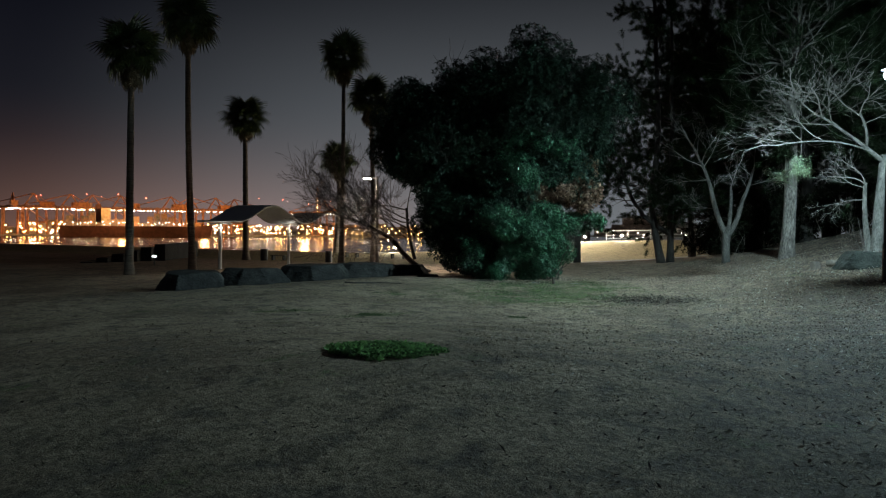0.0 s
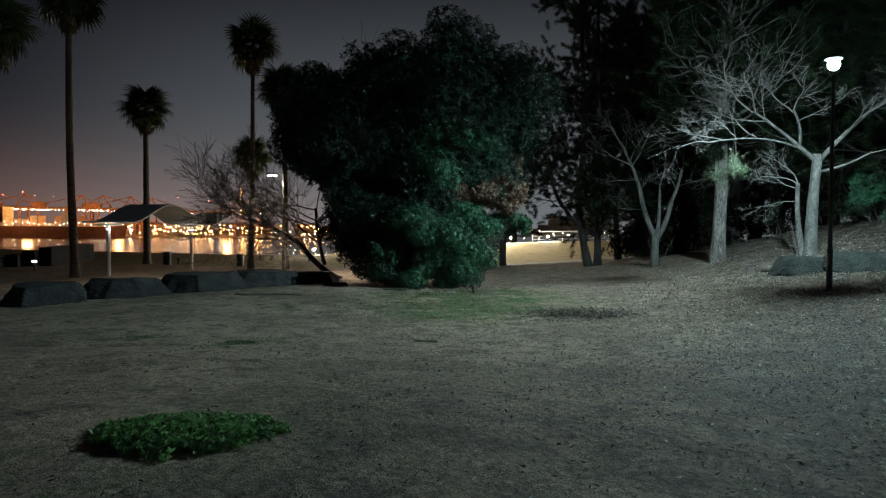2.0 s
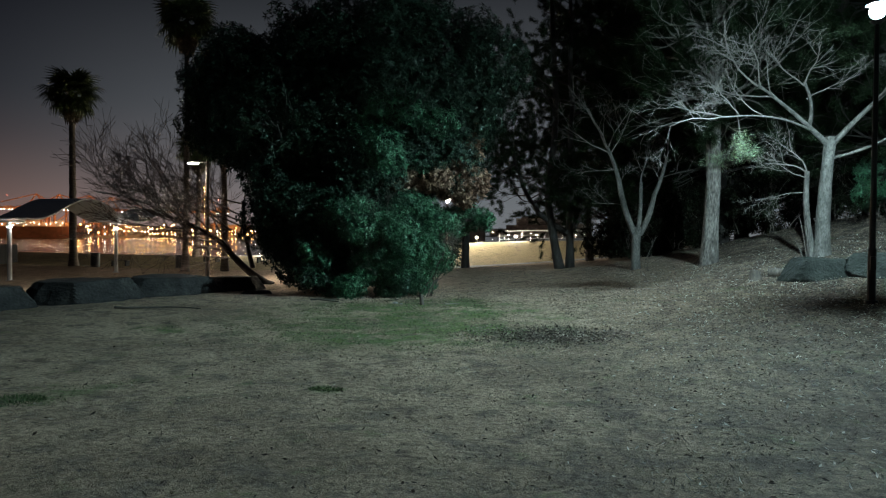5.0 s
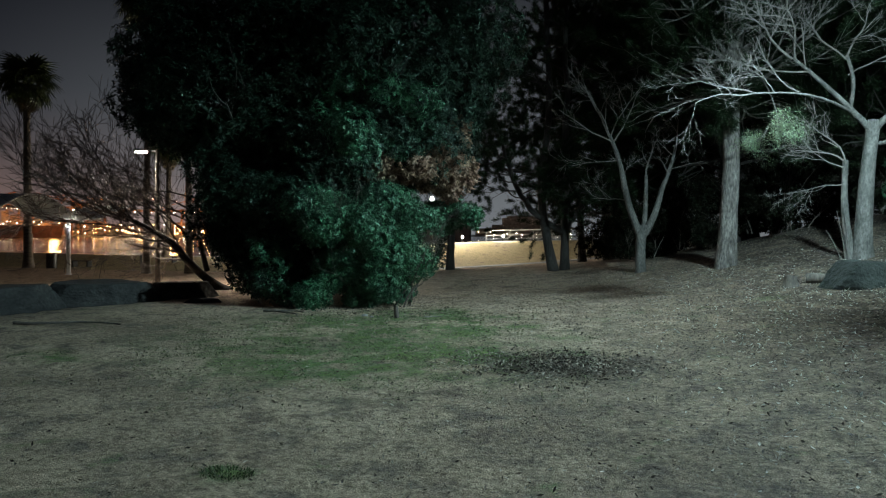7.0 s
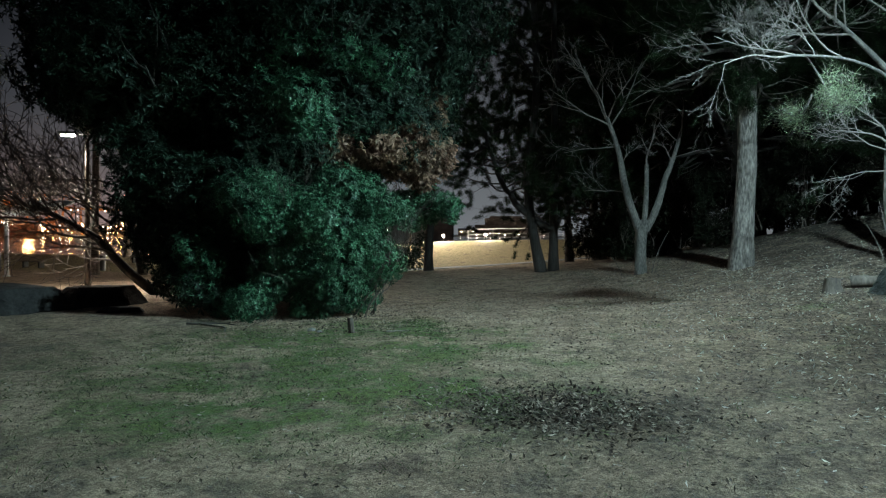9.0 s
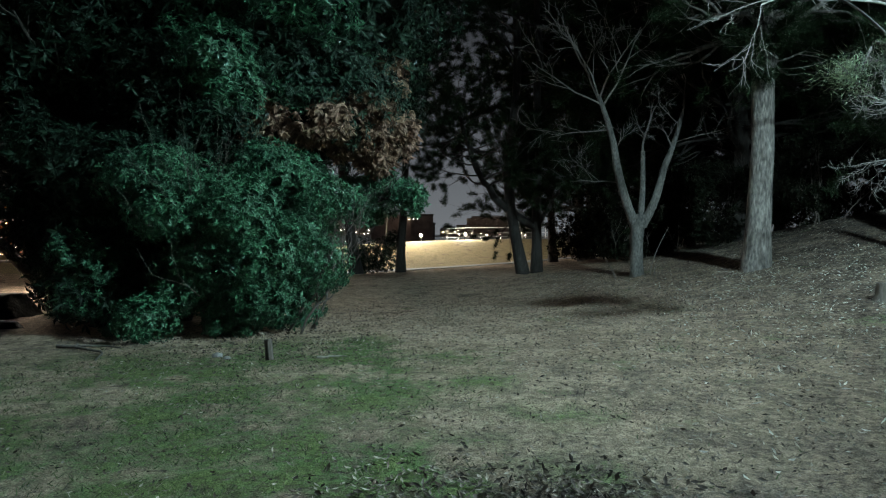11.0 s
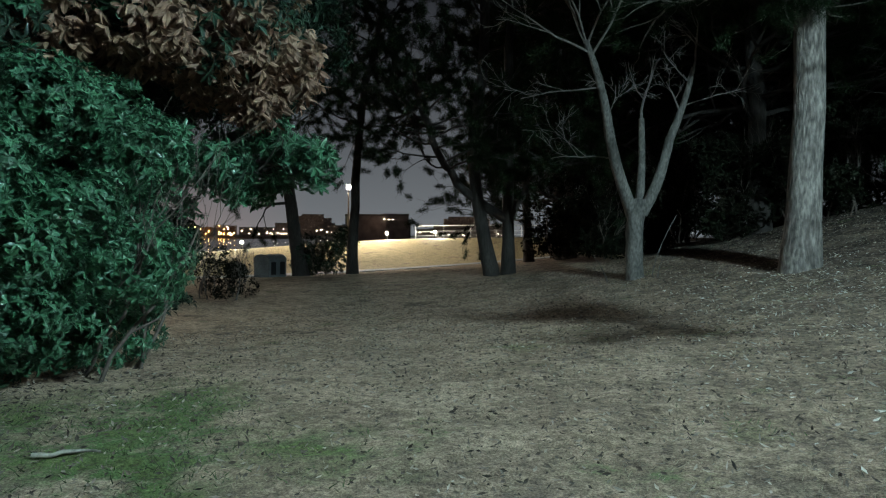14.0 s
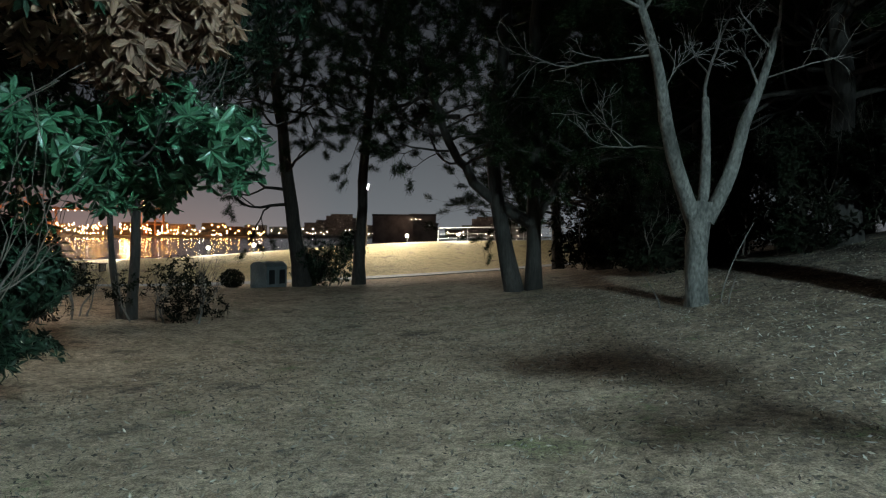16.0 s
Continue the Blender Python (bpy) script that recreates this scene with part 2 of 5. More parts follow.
def glow(name, colour, power):
    m = bpy.data.materials.new(name)
    m.use_nodes = True
    p = m.node_tree.nodes["Principled BSDF"]
    p.inputs["Base Color"].default_value = (0.8, 0.8, 0.8, 1)
    p.inputs["Emission Color"].default_value, p.inputs["Emission Strength"].default_value = (*colour, 1), power
    return m


M_bark_pine = material("pine_bark", (0.19, 0.165, 0.145), 0.9, second=(0.075, 0.062, 0.054), scale=9, fine=24, bump=1.0, bump_dist=0.06, stretch=(1, 1, 0.30), spread=0.6)
# Bark colour lowered to stand in for shade on the silhouetted trunks.
M_bark_dark = material("dark_bark", (0.048, 0.039, 0.033), 0.9, second=(0.026, 0.021, 0.018), scale=4, fine=22, bump=0.9, bump_dist=0.03, stretch=(1, 1, 0.25))
M_bark_pale = material("pale_bark", (0.125, 0.113, 0.10), 0.85, second=(0.055, 0.050, 0.044), scale=5, fine=26, bump=0.9, bump_dist=0.03, stretch=(1, 1, 0.45), spread=0.5)
M_twig = material("twig_bark", (0.145, 0.125, 0.11), 0.85, second=(0.11, 0.092, 0.08), scale=3, fine=20, bump=0.2)
M_twig_dark = material("dark_twig", (0.11, 0.085, 0.07), 0.85, scale=3, fine=20, bump=0.2)
M_palm_trunk = material("palm_trunk", (0.16, 0.125, 0.10), 0.9, second=(0.09, 0.07, 0.055), scale=3, fine=14, bump=0.9, bump_dist=0.03, stretch=(0.5, 0.5, 4))
M_palm_leaf = leaf_material("palm_leaf", (0.065, 0.085, 0.030), (0.045, 0.06, 0.025), 0.5)
M_palm_dead = leaf_material("dead_palm_leaf", (0.15, 0.115, 0.07), (0.10, 0.075, 0.045), 0.8, 0.1)
# Evergreen leaf in a lit and a shaded colour; lamp falloff is painted in.
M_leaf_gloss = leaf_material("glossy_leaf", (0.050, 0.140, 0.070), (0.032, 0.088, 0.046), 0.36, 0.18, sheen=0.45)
M_leaf_shade = leaf_material("shade_dark_evergreen_leaf", (0.016, 0.035, 0.020), (0.010, 0.021, 0.012), 0.42, 0.06, sheen=0.18)
M_leaf_brown = leaf_material("withered_leaf", (0.25, 0.15, 0.098), (0.165, 0.096, 0.062), 0.75, 0.2, 0.4)
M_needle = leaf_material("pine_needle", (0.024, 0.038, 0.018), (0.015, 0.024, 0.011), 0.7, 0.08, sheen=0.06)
# Lit copy of the needles; lamp brightness is put into the colour.
M_needle_lit = leaf_material("lit_pine_needle", (0.14, 0.175, 0.10), (0.10, 0.125, 0.072), 0.6, 0.25)
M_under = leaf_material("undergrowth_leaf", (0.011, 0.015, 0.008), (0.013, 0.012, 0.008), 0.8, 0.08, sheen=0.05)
M_stone = material("boulder_stone", (0.050, 0.048, 0.044), 0.9, second=(0.022, 0.021, 0.020), scale=2.2, fine=16, bump=0.7, bump_dist=0.04)
# Darker stone for the blocks at the foot of the slope.
M_block = material("dark_block_stone", (0.030, 0.033, 0.028), 0.95, second=(0.014, 0.016, 0.013), scale=3.0, fine=18, bump=0.9, bump_dist=0.05)
M_concrete = material("concrete", (0.30, 0.29, 0.27), 0.9, second=(0.22, 0.21, 0.2), scale=1.0, fine=30, bump=0.3)
M_dark_stone = material("dark_seawall_stone", (0.026, 0.026, 0.025), 0.95, scale=0.8, fine=10, bump=0.8, bump_dist=0.05)
M_black = material("black_painted_steel", (0.02, 0.02, 0.022), 0.45, 0.0, scale=5, fine=60, bump=0.1, bump_dist=0.002)
M_grey_pole = material("galvanised_steel", (0.34, 0.33, 0.31), 0.5, 0.6, scale=3, fine=40, bump=0.1, bump_dist=0.002)
M_brown_pole = material("brown_painted_steel", (0.085, 0.065, 0.048), 0.6, 0.0, scale=3, fine=40, bump=0.1, bump_dist=0.002)
M_white_steel = material("white_painted_steel", (0.75, 0.76, 0.75), 0.5, scale=2, fine=30, bump=0.1, bump_dist=0.002, spread=0.1, second=(0.62, 0.63, 0.62))
M_canopy = material("canopy_sheet", (0.82, 0.86, 0.84), 0.5, second=(0.70, 0.74, 0.72), scale=0.8, fine=12, bump=0.1, bump_dist=0.004, spread=0.12)
M_bin_steel = material("bin_steel", (0.30, 0.33, 0.34), 0.42, 0.5, second=(0.20, 0.22, 0.23), scale=2, fine=30, bump=0.15, bump_dist=0.003)
M_wood_grey = material("weathered_wood", (0.13, 0.105, 0.085), 0.85, second=(0.07, 0.055, 0.045), scale=5, fine=30, bump=0.6, stretch=(1, 1, 0.3))
M_pale_wood = material("peeled_wood", (0.34, 0.31, 0.26), 0.8, scale=6, fine=40, bump=0.2)
M_path = material("path_paving", (0.28, 0.28, 0.29), 0.9, second=(0.23, 0.23, 0.235), scale=0.6, fine=25, bump=0.3)
M_bulb = glow("cool_lamp_glass", COOL, 260)
M_shore_bulb = glow("white_lamp_glass", (1.0, 0.95, 0.85), 120)
M_path_bulb = glow("path_lamp_glass", (1.0, 0.93, 0.72), 90)
M_step_bulb = glow("step_lamp_glass", (0.85, 0.92, 1.0), 4)
M_sodium = glow("sodium_lamp", (1.0, 0.42, 0.10), 34)
M_port_white = glow("port_white_lamp", (1.0, 0.80, 0.58), 30)
M_red_lamp = glow("red_warning_lamp", (1.0, 0.12, 0.06), 25)
M_window_glow = glow("lit_window", (1.0, 0.78, 0.55), 0.35)
M_crane = material("crane_paint", (0.42, 0.19, 0.10), 0.6, scale=0.05, fine=0.6, bump=0)
M_hull = material("ship_hull_paint", (0.085, 0.036, 0.036), 0.6, scale=0.05, fine=0.4, bump=0)
M_box = material("container_paint", (0.30, 0.18, 0.11), 0.6, second=(0.12, 0.14, 0.16), scale=0.12, fine=0.9, bump=0)
M_port_wall = material("warehouse_wall", (0.42, 0.36, 0.30), 0.8, scale=0.03, fine=0.4, bump=0)
M_tower = material("tower_block_wall", (0.50, 0.45, 0.42), 0.8, scale=0.02, fine=0.3, bump=0)

# ---- ground ----
def spaced(marks):
    out = []
    for a, b, n in marks:
        out += list(np.linspace(a, b, n, endpoint=False))
    return np.array(out + [marks[-1][1]])


def green_mask(x, y):
    """Where green grass grows through the dry lawn."""
    e = lambda a, b, sx, sy, turn=0.0: np.exp(-(((x - a) * math.cos(turn) + (y - b) * math.sin(turn)) / sx) ** 2 - ((-(x - a) * math.sin(turn) + (y - b) * math.cos(turn)) / sy) ** 2)
    wide = 0.72 * e(-7.3, 18.0, 2.9, 1.9, -0.15) + 0.55 * e(-8.6, 20.8, 1.9, 1.2, 0.4) + 0.6 * e(-5.84, 20.5, 0.8, 0.45) + 0.6 * e(-4.9, 18.6, 0.8, 0.5) + 0.5 * e(-6.95, 16.9, 1.0, 0.5) + 0.45 * e(-6.9, 19.6, 1.6, 0.7, -0.6)
    strip = 1.3 * e(-6.55, 21.9, 1.7, 0.34, -1.13) + 0.7 * e(-5.5, 22.3, 0.5, 0.28) + 0.7 * e(-4.95, 21.0, 0.45, 0.28) + 0.55 * e(-4.0, 20.0, 0.5, 0.28) + 0.6 * e(-5.15, 21.8, 0.3, 0.22) + 0.6 * e(-7.5, 22.3, 1.2, 1.1)
    spots = e(-8.1, 11.4, 1.1, 0.26, 1.45) + 0.9 * e(-10.2, 11.1, 0.7, 0.22, 0.85) + 0.9 * e(-10.7, 16.1, 0.6, 0.3) + 0.9 * e(-5.55, 13.3, 0.28, 0.2) + 0.5 * (e(-3.1, 22.8, 0.25, 0.2) + e(-8.0, 34.4, 0.4, 0.3) + e(-5.0, 26.1, 0.4, 0.25) + e(-4.1, 26.4, 0.35, 0.2))
    return wide + strip + spots


def make_ground():
    gx = spaced([(-1500, -100, 8), (-100, -45, 28), (-45, -20, 40), (-20, 8, 112), (8, 40, 40), (40, 1500, 8)])
    gy = spaced([(-1500, -20, 8), (-20, 0, 24), (0, 34, 150), (34, 100, 120), (100, 1500, 12)])
    X, Y = np.meshgrid(gx, gy)
    Z = gz(X, Y)
    rng = np.random.default_rng(5)
    inner = (X > -45) & (X < 40) & (Y > -20) & (Y < 60)
    Z = Z + np.where(inner, 0.012 * rng.normal(size=Z.shape), 0)
    v = np.stack([X, Y, Z], -1).reshape(-1, 3)
    nx, ny = len(gx), len(gy)
    i = (np.arange(ny - 1)[:, None] * nx + np.arange(nx - 1)[None]).reshape(-1)
    f = np.stack([i, i + 1, i + nx + 1, i + nx], -1)
    me = mesh_data("ground", v, f, M_ground, True)
    x, y = v[:, 0], v[:, 1]
    e = lambda a, b, sx, sy, turn=0.0: np.exp(-(((x - a) * math.cos(turn) + (y - b) * math.sin(turn)) / sx) ** 2 - ((-(x - a) * math.sin(turn) + (y - b) * math.cos(turn)) / sy) ** 2)
    green = green_mask(x, y) + 0.45 * e(*CLOVER, 0.75, 0.5, 0.6)
    # Leaf litter mask; it also darkens the lawn where the lamp is too strong.
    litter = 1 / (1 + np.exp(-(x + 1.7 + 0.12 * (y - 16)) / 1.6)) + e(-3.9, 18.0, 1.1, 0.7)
    far = 1 / (1 + np.exp((shore_gap(x, y) - 17) / 1.0))
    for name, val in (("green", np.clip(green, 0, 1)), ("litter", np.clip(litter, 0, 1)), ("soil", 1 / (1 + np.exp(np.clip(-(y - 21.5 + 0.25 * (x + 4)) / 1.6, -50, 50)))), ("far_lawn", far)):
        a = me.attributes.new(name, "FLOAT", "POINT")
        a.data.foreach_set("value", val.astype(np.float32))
    return tagged(new("ground", me), "dry winter lawn with green patches and leaf litter", "ground", kind="structure")


def ground_material():
    m = bpy.data.materials.new("winter_lawn")
    m.use_nodes = True
    nt = m.node_tree
    N, L = nt.nodes, nt.links
    p = N["Principled BSDF"]
    p.inputs["Roughness"].default_value = 0.95
    p.inputs["Specular IOR Level"].default_value = 0.2
    co = N.new("ShaderNodeTexCoord")

    def nz(scale, detail=5, rough=0.6):
        n = N.new("ShaderNodeTexNoise")
        n.inputs["Scale"].default_value, n.inputs["Detail"].default_value, n.inputs["Roughness"].default_value = scale, detail, rough
        L.new(co.outputs["Object"], n.inputs["Vector"])
        return n

    def span(src, a, b, c=0.0, d=1.0):
        n = N.new("ShaderNodeMapRange")
        for key, value in zip(("From Min", "From Max", "To Min", "To Max"), (a, b, c, d)):
            n.inputs[key].default_value = value
        L.new(src, n.inputs["Value"])
        return n.outputs[0]

    def mix(fac, a, b, mode="MIX"):
        n = N.new("ShaderNodeMix")
        n.data_type, n.blend_type = "RGBA", mode
        L.new(fac, n.inputs[0]) if not isinstance(fac, float) else setattr(n.inputs[0], "default_value", fac)
        for k, c in ((6, a), (7, b)):
            if isinstance(c, tuple):
                n.inputs[k].default_value = (*c, 1)
            else:
                L.new(c, n.inputs[k])
        return n.outputs[2]

    def mul(a, b):
        n = N.new("ShaderNodeMath")
        n.operation = "MULTIPLY"
        L.new(a, n.inputs[0])
        L.new(b, n.inputs[1])
        return n.outputs[0]

    def attr(name):
        n = N.new("ShaderNodeAttribute")
        n.attribute_name = name
        return n.outputs["Fac"]

    broad, mid, fine, grain = nz(0.35), nz(2.2), nz(14, 6, 0.7), nz(70, 3, 0.7)
    base = mix(span(broad.outputs["Fac"], 0.42, 0.60), (0.40, 0.305, 0.215), (0.25, 0.188, 0.134))
    base = mix(span(mid.outputs["Fac"], 0.50, 0.66), base, (0.185, 0.145, 0.115))
    soil = mix(span(mid.outputs["Fac"], 0.40, 0.62), (0.46, 0.335, 0.24), (0.31, 0.22, 0.155))
    base = mix(attr("soil"), base, soil)
    far = mix(span(mid.outputs["Fac"], 0.4, 0.65), (0.33, 0.265, 0.15), (0.26, 0.215, 0.125))
    base = mix(attr("far_lawn"), base, far)
    # Litter brown, deepened further to offset lamp brightness on this side.
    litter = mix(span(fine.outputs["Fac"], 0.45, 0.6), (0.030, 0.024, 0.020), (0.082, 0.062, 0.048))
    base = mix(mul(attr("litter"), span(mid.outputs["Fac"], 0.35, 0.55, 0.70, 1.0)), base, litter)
    tuft = nz(1.3, 6, 0.65)
    base = mix(mul(span(tuft.outputs["Fac"], 0.60, 0.68), span(fine.outputs["Fac"], 0.4, 0.6)), base, (0.11, 0.13, 0.06))
    base = mix(span(tuft.outputs["Fac"], 0.42, 0.34), base, (0.17, 0.125, 0.095))
    grn = mix(span(mid.outputs["Fac"], 0.4, 0.6), (0.066, 0.140, 0.054), (0.13, 0.165, 0.060))
    base = mix(span(mul(attr("green"), mul(span(fine.outputs["Fac"], 0.30, 0.62, 0.35, 1.2), span(mid.outputs["Fac"], 0.36, 0.60, 0.05, 1.4))), 0.10, 0.82), base, grn)
    shade = span(fine.outputs["Fac"], 0.32, 0.68, 0.42, 1.60)
    shade = mul(shade, span(grain.outputs["Fac"], 0.32, 0.68, 0.42, 1.60))
    hs = N.new("ShaderNodeHueSaturation")
    L.new(base, hs.inputs["Color"])
    L.new(shade, hs.inputs["Value"])
    L.new(hs.outputs[0], p.inputs["Base Color"])
    b1, b2 = N.new("ShaderNodeBump"), N.new("ShaderNodeBump")
    b1.inputs["Distance"].default_value, b1.inputs["Strength"].default_value = 0.05, 0.7
    b2.inputs["Distance"].default_value, b2.inputs["Strength"].default_value = 0.02, 0.8
    L.new(fine.outputs["Fac"], b1.inputs["Height"])
    L.new(grain.outputs["Fac"], b2.inputs["Height"])
    L.new(b1.outputs[0], b2.inputs["Normal"])
    L.new(b2.outputs[0], p.inputs["Normal"])
    return m


CLOVER = (-4.2, 6.2)
M_ground = ground_material()
ground = make_ground()


def make_water():
    m = bpy.data.materials.new("sea_water")
    m.use_nodes = True
    nt = m.node_tree
    p = nt.nodes["Principled BSDF"]
    p.inputs["Base Color"].default_value = (0.012, 0.014, 0.018, 1)
    p.inputs["Roughness"].default_value, p.inputs["IOR"].default_value = 0.12, 1.33
    co = nt.nodes.new("ShaderNodeTexCoord")
    a, b = nt.nodes.new("ShaderNodeTexNoise"), nt.nodes.new("ShaderNodeBump")
    a.inputs["Scale"].default_value, a.inputs["Detail"].default_value = 0.9, 4
    b.inputs["Strength"].default_value, b.inputs["Distance"].default_value = 0.5, 0.25
    nt.links.new(co.outputs["Object"], a.inputs["Vector"])
    nt.links.new(a.outputs["Fac"], b.inputs["Height"])
    nt.links.new(b.outputs[0], p.inputs["Normal"])
    bm = bmesh.new()
    bmesh.ops.create_grid(bm, x_segments=2, y_segments=2, size=1)
    bmesh.ops.transform(bm, matrix=Matrix.Translation((-800, 1500, -4.2)) @ Matrix.Diagonal((2200, 1560, 1, 1)), verts=bm.verts)
    ob = part("water", bm, m)
    return tagged(ob, "dark harbour water with glinting reflections", "water", kind="structure")


make_water()


def ribbon(name, label, mat, pts, width, lift=0.03, thick=0.10):
    """A path strip that follows the ground."""
    pts = np.array(pts, float)
    t = np.linspace(0, len(pts) - 1, 80)
    x, y = np.interp(t, range(len(pts)), pts[:, 0]), np.interp(t, range(len(pts)), pts[:, 1])
    d = unit(np.stack([np.gradient(x), np.gradient(y)], -1))
    v = []
    for s in (-1, 1):
        px, py = x - s * d[:, 1] * width / 2, y + s * d[:, 0] * width / 2
        z = gz(px, py) + lift
        v += [np.stack([px, py, z], -1), np.stack([px, py, z - thick], -1)]
    n = len(x)
    i = np.arange(n - 1)
    f = []
    for a, b in ((0, 2), (2, 3), (3, 1), (1, 0)):
        f.append(np.stack([i + a * n, i + a * n + 1, i + b * n + 1, i + b * n], -1))
    return tagged(new(name, mesh_data(name, np.concatenate(v), np.concatenate(f), mat)), label, "path", kind="structure")


def inland(s, xs):
    return [(x, 58 + 3.0 * math.log1p(math.exp(min((x + 38) / 3.0, 40))) * 0.8 - s / (1 - 0.22 / (1 + math.exp(-(x + 36) / 3)))) for x in xs]


ribbon("path", "pale promenade path along the shore", M_concrete, inland(2.2, range(-44, 10, 2)), 2.4)
ribbon("path", "grey paved path at the foot of the bank", M_path, inland(16.5, range(-30, 12, 2)), 2.6)


# ---- trees ----
def grow(tubes, start, way, length, radius, rng, depth, tips, spread=0.6, kids=3, gnarl=0.22, up=0.15, shrink=0.68, sides=(8, 6, 5, 4, 3, 3), level=0, droop=0.0, thin=0.003):
    """One limb and its branches, added to tubes; tips gathers the ends."""
    n = max(4, int(6 - level * 0.5))
    p, d = np.array(start, float), unit(np.array(way, float))
    pts, rad = [p.copy()], [radius]
    for i in range(n):
        d = unit(d + gnarl * rng.normal(size=3) + np.array([0, 0, up - droop * (level > 1)]))
        p = p + d * length / n
        pts.append(p.copy())
        rad.append(max(thin, radius * (1 - 0.62 * (i + 1) / n)))
    tubes.add(pts, rad, sides[min(level, 5)])
    if depth == 0:
        tips.append((p.copy(), d.copy()))
        return
    for k in range(kids + (rng.random() < 0.4)):
        u = 0.30 + 0.70 * (k + rng.random() * 0.8) / (kids + 0.5)
        u = min(u, 1.0)
        j = min(int(u * n), n - 1)
        q = pts[j] + (pts[j + 1] - pts[j]) * (u * n - j)
        b = unit(pts[j + 1] - pts[j])
        side = rng.normal(size=3)
        side = unit(side - b * side.dot(b))
        grow(tubes, q, b + side * spread * (0.7 + 0.7 * rng.random()), length * shrink * (0.75 + 0.5 * rng.random()), rad[j] * 0.62, rng, depth - 1, tips, spread, kids, gnarl, up, shrink, sides, level + 1, droop, thin)
    tips.append((p.copy(), d.copy()))


def bare_tree(name, x, y, label, seed, trunks, fork, limbs, mat, twig, depth=4, kids=3, spread=0.62, up=0.05, z=None, gnarl=0.2, thin=0.005, shrink=0.68):
    """A leafless tree: stems up to the fork, then limbs given as direction, length and radius."""
    rng = np.random.default_rng(seed)
    t = thing(name, x, y, label, "tree", z=z)
    stem, tips = Tubes(), []
    for a, b, ra, rb, bend in trunks:
        a, b = np.array(a, float), np.array(b, float)
        u = np.linspace(0, 1, 9)[:, None]
        pts = a + (b - a) * u + np.array(bend) * np.sin(np.pi * u)
        rad = ra + (rb - ra) * u[:, 0] ** 0.8
        if a[2] < 0.05:
            rad = rad + ra * 0.45 * np.exp(-u[:, 0] * 9)
        stem.add(pts, rad, 14, 0.035, rng)
    child("trunk", stem.mesh("trunk", mat), t)
    for s, d, ln, r in limbs:
        limb = Tubes()
        grow(limb, s, d, ln, 0.72 * r, rng, depth, tips, spread=spread, kids=kids, up=up, gnarl=gnarl, thin=thin, shrink=shrink)
        child("branch", limb.mesh("branch", twig), t, "twiggy leafless branch")
    return t


def crown_points(lobes, n, rng, inner=0.72):
    """Points and outward ways on the skins of lobes (centre, radii)."""
    lob = np.array([[*c, *r] for c, r in lobes], float)
    area = lob[:, 3] * lob[:, 4] + lob[:, 4] * lob[:, 5] + lob[:, 3] * lob[:, 5]
    pick = rng.choice(len(lob), n, p=area / area.sum())
    d = unit(rng.normal(size=(n, 3)))
    r = inner + (1 - inner) * np.sqrt(rng.random(n))
    pts = lob[pick, :3] + d * lob[pick, 3:] * r[:, None]
    return pts, unit(d / lob[pick, 3:])


def whorls(pts, out, rng, per, length, width, lift=0.35, jitter=0.3):
    """Rosettes of leaves round shoots that point outwards."""
    n = len(pts)
    axis = unit(out + jitter * rng.normal(size=(n, 3)) + np.array([0, 0, 0.25]))
    ref = unit(np.cross(axis, rng.normal(size=(n, 3))))
    bi = np.cross(axis, ref)
    base, way, nor = [], [], []
    for k in range(per):
        a = 2 * np.pi * k / per + rng.random(n) * 0.7
        w = unit(np.cos(a)[:, None] * ref + np.sin(a)[:, None] * bi + axis * (lift + 0.4 * rng.normal(size=(n, 1))))
        base.append(pts + 0.02 * axis)
        way.append(w)
        nor.append(axis + 0.2 * rng.normal(size=(n, 3)))
    m = n * per
    return np.concatenate(base), np.concatenate(way), np.concatenate(nor), length * (0.65 + 0.6 * rng.random(m)), width * (0.7 + 0.5 * rng.random(m))


def lobed(centre, radii, n, size, rng, low=-1.0):
    """A big uneven crown made of many lobes over an ellipsoid."""
    out = []
    while len(out) < n:
        d = unit(rng.normal(size=3))
        if d[2] < low:
            continue
        k = 0.70 + 0.27 * rng.random()
        s = size * (0.65 + 0.7 * rng.random())
        out.append((np.array(centre) + d * np.array(radii) * k, (s, s, s * 0.8)))
    return out


